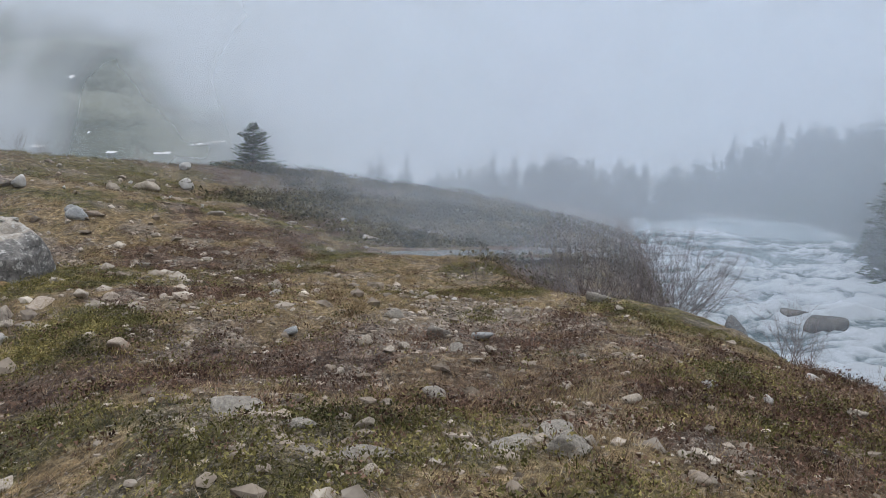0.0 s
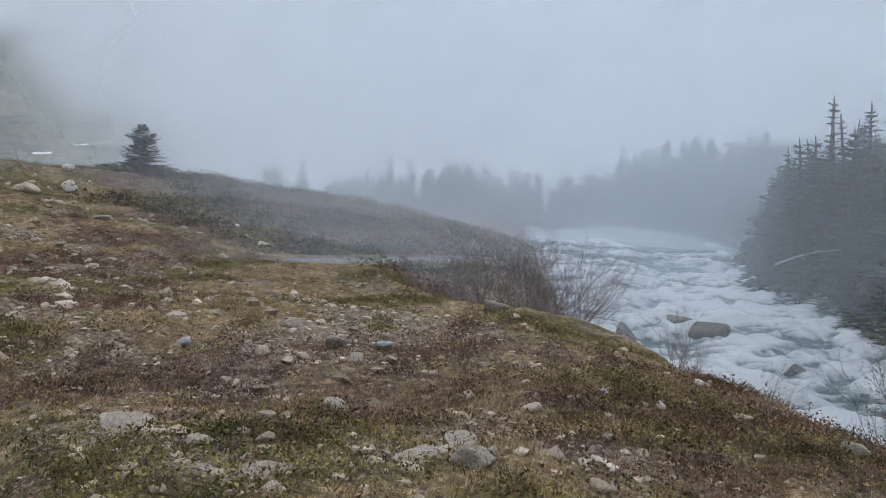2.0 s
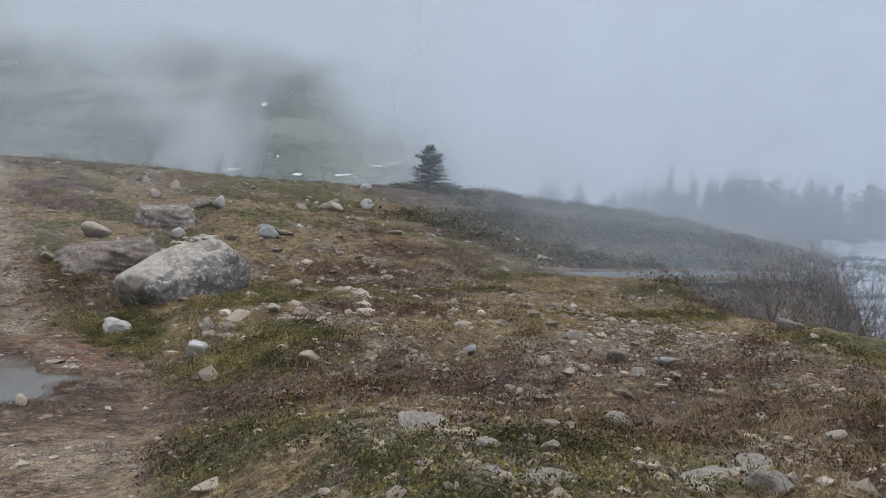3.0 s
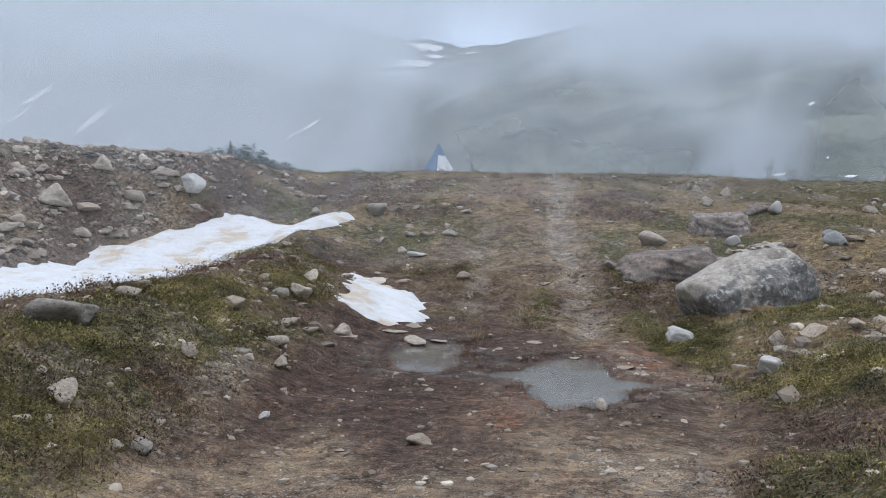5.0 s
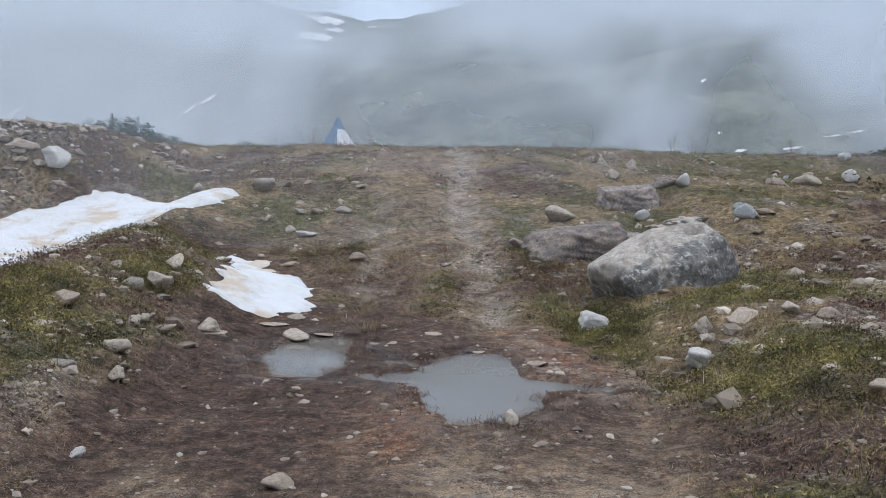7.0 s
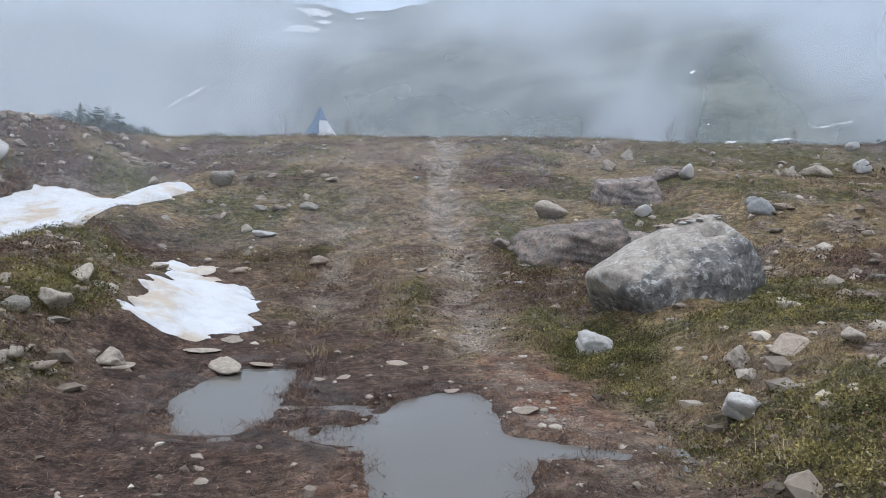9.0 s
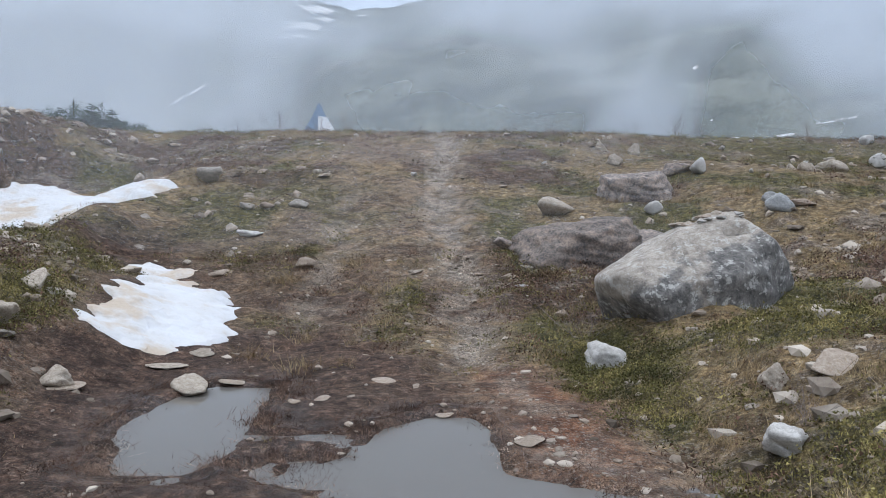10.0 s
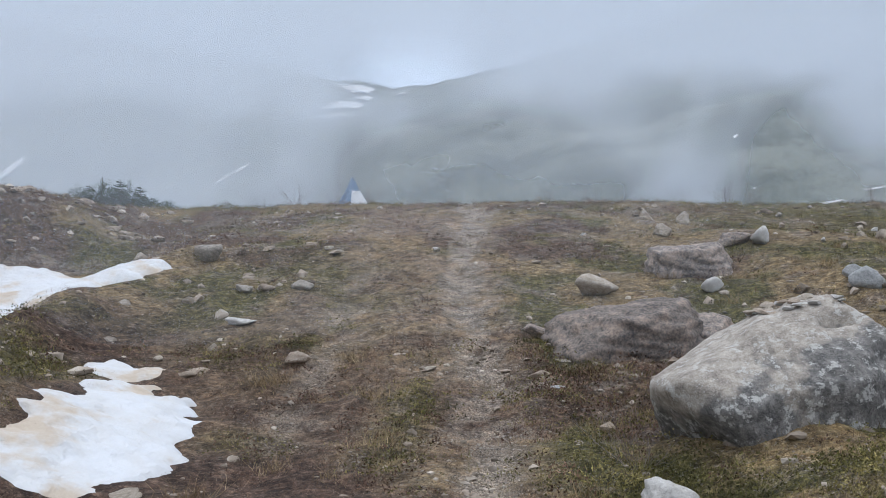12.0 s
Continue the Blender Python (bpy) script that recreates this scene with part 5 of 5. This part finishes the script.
# ---- hut on the plateau ----
HUT_BLUE = plain_material("blue_grey_panel", [(0.35, (0.12, 0.19, 0.3)), (0.65, (0.18, 0.27, 0.4))], 1.5, 0.6, 0.1)
HUT_WHITE = plain_material("white_panel", [(0.35, (0.68, 0.7, 0.73)), (0.65, (0.8, 0.8, 0.8))], 1.5, 0.6, 0.1)
HUT_DARK = plain_material("dark_pane", [(0.35, (0.03, 0.035, 0.04)), (0.65, (0.06, 0.065, 0.07))], 4, 0.3, 0)


def build_hut(x, y, turn):
    hut = new("pyramid_hut")
    hut.matrix_basis = pose(x, y, ground_at(x, y) - 0.05, 0, 0, turn)
    h, w, tw = 3.2, 1.6, 0.18
    corners = [(-1, -1), (1, -1), (1, 1), (-1, 1)]
    for k in range(4):
        (ax, ay), (bx, by) = corners[k], corners[(k + 1) % 4]
        outer = [(ax * w, ay * w, 0), (bx * w, by * w, 0), (bx * tw, by * tw, h), (ax * tw, ay * tw, h)]
        inner = [(px * 0.95, py * 0.95, pz) for px, py, pz in outer]
        bm = bmesh.new()
        vs = [bm.verts.new(p) for p in outer + inner]
        for q in ((0, 1, 2, 3), (7, 6, 5, 4), (0, 4, 5, 1), (1, 5, 6, 2), (2, 6, 7, 3), (3, 7, 4, 0)):
            bm.faces.new([vs[i] for i in q])
        bmesh.ops.recalc_face_normals(bm, faces=bm.faces)
        me = bpy.data.meshes.new("wall")
        bm.to_mesh(me)
        bm.free()
        me.materials.append(HUT_WHITE if k == 0 else HUT_BLUE)
        side = part("wall", me, hut, "white painted wall" if k == 0 else "blue-grey panelled wall")
        front = side if k == 0 else front
    bm = bmesh.new()
    bmesh.ops.create_cone(bm, cap_ends=True, segments=4, radius1=0.46, radius2=0.08, depth=0.85, matrix=pose(0, 0, h + 0.1, 0, 0, 45))
    bmesh.ops.bevel(bm, geom=bm.edges, offset=0.02, segments=2, affect="EDGES")
    me = bpy.data.meshes.new("cap")
    bm.to_mesh(me)
    bm.free()
    me.materials.append(HUT_BLUE)
    part("cap", me, hut, "grey-blue peaked cap")
    slope = math.degrees(math.atan2(w - tw, h))
    for px, pz, sx, sz in ((0.15, 1.7, 0.4, 0.26), (-0.35, 1.1, 0.2, 0.26)):
        bm = bmesh.new()
        bmesh.ops.create_cube(bm, size=1, matrix=pose(px, -(w - (w - tw) * pz / h) - 0.01, pz, -slope) @ Matrix.Diagonal((sx, 0.05, sz, 1)))
        bmesh.ops.bevel(bm, geom=bm.edges, offset=0.01, segments=1, affect="EDGES")
        me = bpy.data.meshes.new("window")
        bm.to_mesh(me)
        bm.free()
        me.materials.append(HUT_DARK)
        part("window", me, front, "small dark window")
    tagged(hut, "small pyramid hut with white and blue-grey walls", "hut")


build_hut(-5.7, 57, 46)


# ---- snow left on the mountains ----
def mountain_snow(near, spots):
    r0, r1, z0, ridge, seed = (170, 850, -14, ridge_near, 201) if near else (500, 1500, -30, ridge_far, 231)
    s = np.linspace(0, 1, 120)
    for a, k, da, dk, skew in spots:
        uu, vv = np.meshgrid(np.linspace(-1, 1, 21), np.linspace(-1, 1, 9), indexing="ij")
        edge = 1 + 0.75 * fbm(uu * 2.6 + a, vv * 1.5 + k * 90, 4, 411)
        aa = a + da * uu * np.sqrt(np.clip(1 - 0.7 * vv**2, 0, 1)) * edge + skew * vv
        kk = k + dk * vv * edge
        pts = []
        for ai, ki in zip(aa.ravel(), kk.ravel()):
            x, y, z = slope_point(np.full_like(s, ai), s, r0, r1, z0, ridge, seed)
            far = np.hypot(x - 0.6, y)
            el = np.maximum.accumulate((z - 1.45) / far)
            q = float(np.interp(ki, el, s))
            x, y, z = slope_point(np.array([ai]), np.array([q]), r0, r1, z0, ridge, seed)
            pts.append((0.6 + (x[0] - 0.6) * 0.985, y[0] * 0.985, 1.45 + (z[0] - 1.45) * 0.985))
        ob = mesh_object("snow_field", pts, grid_faces(21, 9), SNOW)
        tagged(ob, "patch of old snow lying on the mountainside", "snow", kind="structure")


mountain_snow(False, [(-7.3, 0.206, 0.9, 0.004, -0.4), (-6.6, 0.195, 0.6, 0.002, -0.3), (-7.9, 0.187, 1.0, 0.004, -0.5), (-8.9, 0.184, 0.6, 0.0015, 0.2), (-8.3, 0.1755, 0.45, 0.0015, -0.2), (-9.2, 0.173, 0.5, 0.0015, -0.2), (-28.5, 0.104, 0.2, 0.011, 0.7),
                      (-31.5, 0.128, 0.12, 0.011, 0.8), (-32.4, 0.108, 0.1, 0.006, 0.4), (-34.5, 0.148, 0.2, 0.002, 0.3), (-26, 0.09, 0.1, 0.006, 0.4), (-14.8, 0.112, 0.12, 0.005, 0.45), (-16.0, 0.1, 0.1, 0.004, 0.3), (-19.4, 0.089, 0.1, 0.003, 0.25)])
mountain_snow(True, [(17.4, 0.1355, 0.12, 0.0018, 0.1), (15.6, 0.059, 0.35, 0.0015, 0.2), (19.7, 0.057, 0.3, 0.0012, 0.2), (22.8, 0.059, 0.5, 0.0015, 0.3), (25.6, 0.073, 0.25, 0.003, 1.0), (18.4, 0.0768, 0.08, 0.001, 0), (-4.25, 0.2, 0.25, 0.001, 0.2)])


# ---- small plants and pebbles, uncounted ----
STRAW = plain_material("dry_grass", [(0.36, (0.163, 0.107, 0.0533)), (0.52, (0.31, 0.228, 0.125)), (0.66, (0.499, 0.404, 0.249))], 2, 0.8, 0, 0.6)
GREEN = plain_material("green_leaves", [(0.36, (0.05, 0.05, 0.018)), (0.5, (0.145, 0.132, 0.045)), (0.64, (0.33, 0.275, 0.105))], 2, 0.75, 0, 0.6)
SPRIG = plain_material("heath_sprigs", [(0.36, (0.043, 0.0241, 0.0189)), (0.5, (0.129, 0.0757, 0.0533)), (0.64, (0.284, 0.185, 0.133))], 2, 0.85, 0, 0.6)
PEBBLE = plain_material("pebbles", [(0.36, (0.15, 0.121, 0.0924)), (0.5, (0.317, 0.264, 0.211)), (0.64, (0.528, 0.471, 0.396))], 1.7, 0.9, 0, 0.4)
ROOT = plain_material("dark_turf", [(0.36, (0.031, 0.0181, 0.0129)), (0.52, (0.116, 0.0688, 0.0482)), (0.66, (0.292, 0.198, 0.142))], 3, 0.9, 0, 0.4)
BOXES = ((-5.0, 9.5, 1.2, 8.0, 0.28), (2.2, 9.5, -1.5, 3.0, 0.11), (-6, 13, 7, 15, 0.27), (-8, 18, 13, 33, 0.22), (-14, -7.5, 10, 28, 0.06),
         (13, 32, 8, 30, 0.06))


def scatter(count, weight, boxes=BOXES):
    """Places on the ground, more of them where the walk passes near, kept by their weight."""
    xs, ys = [], []
    for x0, x1, y0, y1, share in boxes:
        n = int(count * share * 4)
        x, y = rng.uniform(x0, x1, n), rng.uniform(y0, y1, n)
        c = covers(x, y)
        dry = (np.maximum(inside(x, y, LEFT_PUDDLE), inside(x, y, RIGHT_PUDDLE)) < -0.02) & (inside(x, y, SNOW_GULLY) < -0.2) & (np.maximum(inside(x, y, SNOW_TRAIL), inside(x, y, SNOW_STRIP)) < -0.15)
        d, u = stream(x, y)
        dry &= height(x, y, False) > water_level(d) + 0.25
        dry &= inside(x, y, SIDE_POOL) < -0.4
        dry &= (inside(x, y, WET_LINK) < 0) | (height(x, y) > -0.02)
        ok = dry & (rng.random(n) < weight(c, x, y))
        keep = np.flatnonzero(ok)[: int(count * share)]
        xs.append(x[keep])
        ys.append(y[keep])
    x, y = np.concatenate(xs), np.concatenate(ys)
    return np.stack([x, y, height(x, y)], -1)


def blades(name, places, per, high, wide, spread, lean, mat, label, category):
    n = len(places) * per
    p = np.repeat(places, per, 0)
    size = np.repeat(rng.uniform(0.6, 1.3, len(places)) * (1 + 0.04 * np.clip(places[:, 1] - 9, 0, 14)), per)
    p[:, :2] += rng.normal(size=(n, 2)) * spread * size[:, None]
    p[:, 2] -= 0.012
    a = rng.uniform(0, 2 * np.pi, n)
    h = rng.uniform(*high, n) * size
    tip = p + np.stack([np.cos(a) * h * lean * rng.random(n), np.sin(a) * h * lean * rng.random(n), h], -1)
    b = rng.uniform(0, 2 * np.pi, n)
    w = np.stack([np.cos(b), np.sin(b), 0 * b], -1) * (rng.uniform(*wide, n) * size / 2)[:, None]
    v = np.stack([p - w, p + w, tip], 1).reshape(-1, 3)
    ob = new(name, fast_mesh(name, v, np.arange(len(v)).reshape(-1, 3), mat))
    tagged(ob, label, category, kind="stuff")


def leaves(name, places, per, radius, high, size, mat, label, category):
    n = len(places) * per
    p = np.repeat(places, per, 0)
    big = np.repeat(rng.uniform(0.55, 1.35, len(places)) * (1 + 0.04 * np.clip(places[:, 1] - 9, 0, 14)), per)
    a, q = rng.uniform(0, 2 * np.pi, n), np.sqrt(rng.random(n))
    off = np.stack([np.cos(a) * q, np.sin(a) * q], -1) * radius * big[:, None]
    p[:, :2] += off
    p[:, 2] += (1 - q**2) * high * big * rng.uniform(0.2, 1.0, n)
    e, g = rng.normal(size=(n, 3)), rng.normal(size=(n, 3))
    e /= np.linalg.norm(e, axis=1)[:, None]
    g /= np.linalg.norm(g, axis=1)[:, None]
    s = (rng.uniform(*size, n) * np.sqrt(big))[:, None]
    v = np.stack([p - e * s * 0.5, p + e * s * 0.5, p + g * s + (0, 0, 0.004)], 1).reshape(-1, 3)
    ob = new(name, fast_mesh(name, v, np.arange(len(v)).reshape(-1, 3), mat))
    tagged(ob, label, category, kind="stuff")


def trailness(c):
    return np.clip(np.maximum.reduce([c["dirt"], c["mud"], c["gravel"], c["red"]]), 0, 1)


blades("dry_grass", scatter(27000, lambda c, x, y: (0.3 + 0.65 * c["straw"]) * (1 - trailness(c)) * (1 - 0.75 * c["bare"]) * (1 - 0.6 * c["heath"])), 10, (0.018, 0.06), (0.0018, 0.004), 0.045, 1.7, STRAW,
       "short dry yellow alpine grass", "grass")
leaves("moss_cushions", scatter(9500, lambda c, x, y: (0.08 + 0.9 * (1 - c["straw"])) * (1 - trailness(c)) * (1 - 0.8 * c["bare"]) * (1 - 0.45 * c["heath"])), 24, 0.11, 0.05, (0.007, 0.019), GREEN,
       "low green crowberry and moss cushions", "moss")
blades("green_grass", scatter(10000, lambda c, x, y: (0.1 + 0.5 * (1 - c["straw"])) * (1 - trailness(c)) * (1 - 0.75 * c["bare"])), 9, (0.02, 0.055), (0.004, 0.008), 0.04, 1.0, GREEN,
       "short green grass tufts", "grass")
blades("heath_sprigs", scatter(14500, lambda c, x, y: (0.12 + 0.85 * c["heath"]) * (1 - trailness(c)) * (1 - 0.5 * c["bare"])), 15, (0.02, 0.065), (0.0022, 0.0045), 0.055, 1.6, SPRIG,
       "brown leafless heath twigs", "heath")
blades("trampled_turf", scatter(24000, lambda c, x, y: 0.9 * c["mud"] * (1 - c["gravel"])), 11, (0.006, 0.022), (0.003, 0.006), 0.07, 4.5, ROOT,
       "dark trampled roots and turf", "turf")

blades("dead_grass_litter", scatter(11000, lambda c, x, y: np.clip(0.75 * np.maximum(c["dirt"], 0.3 * c["mud"]) * (1 - 0.7 * c["mud"]) * (1 - 0.8 * c["gravel"]) * (0.3 + vnoise(x * 1.3, y * 1.3, 5)), 0, 1)), 9, (0.005, 0.02), (0.002, 0.0045), 0.07, 5.0, STRAW,
       "flattened dead grass on the trail", "grass")

SEDGE = plain_material("dead_sedge", [(0.36, (0.1, 0.066, 0.049)), (0.5, (0.24, 0.175, 0.13)), (0.64, (0.42, 0.335, 0.26))], 2.5, 0.85, 0, 0.6)
TRAIL_BOX = ((-2.6, 2.6, 2.6, 8.5, 0.6), (-2.6, 2.4, 8.5, 16, 0.4))
blades("sedge_litter", scatter(8500, lambda c, x, y: np.clip((0.25 + 0.75 * c["mud"]) * (1 - 0.85 * c["gravel"]) * np.maximum(c["mud"], c["dirt"]) * (0.15 + 1.1 * sstep(0.3, 0.7, vnoise(x * 1.6, y * 1.6, 12))), 0, 1), TRAIL_BOX), 14, (0.003, 0.011), (0.0016, 0.0034), 0.07, 12.0, SEDGE,
       "flattened grey-brown dead sedge fibres on the mud", "grass")

SHRUB_BOX = ((-5, 9.5, 1.2, 8, 0.3), (2.2, 9.5, -1.5, 3, 0.1), (-6, 13, 7, 15, 0.32), (-8, 18, 13, 33, 0.28))
leaves("dark_heath_clumps", scatter(1800, lambda c, x, y: (0.15 + 0.7 * c["heath"]) * (1 - trailness(c)) * (1 - 0.6 * c["bare"]), SHRUB_BOX), 70, 0.17, 0.12, (0.01, 0.024), SPRIG,
       "low dark reddish heath shrublets", "heath")
leaves("green_heath_clumps", scatter(1700, lambda c, x, y: (0.1 + 0.7 * (1 - c["straw"])) * (1 - trailness(c)) * (1 - 0.6 * c["bare"]) * (1 - 0.6 * c["heath"]), SHRUB_BOX), 70, 0.17, 0.1, (0.01, 0.022), GREEN,
       "low evergreen crowberry shrublets", "heath")
MAT_BOX = ((-4.2, -1.6, 3.0, 11.5, 0.55), (2.0, 5.4, 5.0, 12.0, 0.45))
leaves("crowberry_mats", scatter(3000, lambda c, x, y: np.clip(1.2 * c["verdant"] - 0.1, 0, 1), MAT_BOX), 45, 0.15, 0.07, (0.008, 0.018), GREEN,
       "dense low green crowberry mats", "heath")
MOOR_BOX = ((11.5, 31, 9, 24, 0.62), (16.5, 32, 23, 32, 0.38))
MOOR = plain_material("moor_heath", [(0.36, (0.035, 0.036, 0.02)), (0.5, (0.095, 0.085, 0.045)), (0.64, (0.2, 0.165, 0.09))], 0.8, 0.85, 0, 0.5)
leaves("moor_heath", scatter(4400, lambda c, x, y: 0.15 + 0.7 * sstep(0.35, 0.6, vnoise(x * 0.5, y * 0.5, 77)), MOOR_BOX), 40, 0.34, 0.2, (0.03, 0.07), MOOR,
       "dark heath covering the moor", "heath")
STEM_BOX = ((2.6, 8.5, -0.5, 5.2, 0.75), (-3.6, -1.6, 3.5, 9, 0.25))
blades("dead_stems", scatter(1300, lambda c, x, y: (0.2 + 0.7 * c["heath"]) * (1 - trailness(c)), STEM_BOX), 7, (0.05, 0.17), (0.002, 0.0035), 0.05, 1.3, SPRIG,
       "thin dead stems standing above the heath", "heath")
TUFT_BOX = ((-1.2, 2.4, 6.4, 11, 1.0),)
blades("puddle_tufts", scatter(420, lambda c, x, y: np.clip(np.exp(-((np.maximum(inside(x, y, LEFT_PUDDLE), inside(x, y, RIGHT_PUDDLE)) + 0.1) / 0.14) ** 2) + 0.8 * (inside(x, y, WET_LINK) > -0.05), 0, 1) * (1 - c["red"]), TUFT_BOX),
       110, (0.01, 0.04), (0.002, 0.005), 0.07, 2.2, ROOT, "dark matted turf tufts at the puddle edge", "turf")
CLUMP_BOX = ((-1.2, 0.9, 10.4, 15, 0.06), (2.6, 9, 1.5, 9, 0.35), (1.8, 9, 9, 18, 0.3))
blades("grass_clumps", scatter(210, lambda c, x, y: (1 - 0.9 * np.maximum(c["gravel"], c["red"])) * 0.6, CLUMP_BOX), 110, (0.04, 0.13), (0.003, 0.005), 0.07, 1.5, STRAW,
       "pale clumps of last year's grass", "grass")


def pebbles(name, places, sizes, level, label):
    kinds = [rock_shape(600 + k, level, 6 + k % 3, 14, 0.15) for k in range(9)]
    f0 = kinds[0][1]
    n = len(places)
    v0 = kinds[0][0]
    shape = np.stack([k[0] for k in kinds])[rng.integers(0, 9, n)] * 1.35
    s = (sizes[0] + (sizes[1] - sizes[0]) * rng.random(n) ** 3)[:, None, None]
    shape = shape * s * np.stack([rng.uniform(0.7, 1.2, n), rng.uniform(0.6, 1.1, n), rng.uniform(0.35, 0.7, n)], -1)[:, None]
    a = rng.uniform(0, 2 * np.pi, n)[:, None]
    x = shape[..., 0] * np.cos(a) - shape[..., 1] * np.sin(a)
    y = shape[..., 0] * np.sin(a) + shape[..., 1] * np.cos(a)
    v = np.stack([x, y, shape[..., 2] + s[..., 0] * 0.02], -1) + places[:, None]
    f = f0[None] + (np.arange(n) * len(v0))[:, None, None]
    ob = new(name, fast_mesh(name, v.reshape(-1, 3), f.reshape(-1, 3), PEBBLE))
    tagged(ob, label, "gravel", kind="stuff")


pebbles("gravel", scatter(19000, lambda c, x, y: np.clip(0.02 + 0.09 * c["straw"] + 0.8 * c["bare"] + 0.9 * c["gravel"] + 0.12 * c["dirt"], 0, 1) * (1 - 0.7 * c["mud"])), (0.008, 0.042), 1, "loose pale pebbles and gravel")
pebbles("scree", scatter(4500, lambda c, x, y: np.clip(c["bare"] * 0.9 * (0.5 + 0.3 * (x < 0)) + 0.09, 0, 1) * (1 - trailness(c))), (0.014, 0.07), 1, "scattered broken stones and scree")
RUBBLE_BOX = ((-3.6, -1.5, 7.5, 16, 0.1), (2.3, 8, 6.5, 16, 0.3), (1.9, 13, 14, 29, 0.3), (-4, -0.8, 15, 27, 0.14))
pebbles("rubble", scatter(1500, lambda c, x, y: 0.25 * (1 - 0.8 * trailness(c)) + 0.6 * c["bare"] * (1 - trailness(c)), RUBBLE_BOX), (0.025, 0.12), 1, "scattered pale rubble among the turf")
SLOPE_BOX = ((-14, -8.0, 11, 22, 0.72), (-12.5, -4.5, 19.5, 28, 0.28))
pebbles("slope_scree", scatter(5600, lambda c, x, y: np.clip(0.25 + c["bare"], 0, 1) * (1 - trailness(c)) * (1 - 0.85 * sstep(-9.5, -5.5, x + 0.9 * fbm(x * 0.6, y * 0.6, 3, 19))) * (1 - 0.9 * sstep(21, 27, y)), SLOPE_BOX), (0.03, 0.17), 1, "broken pale stones covering the slope")
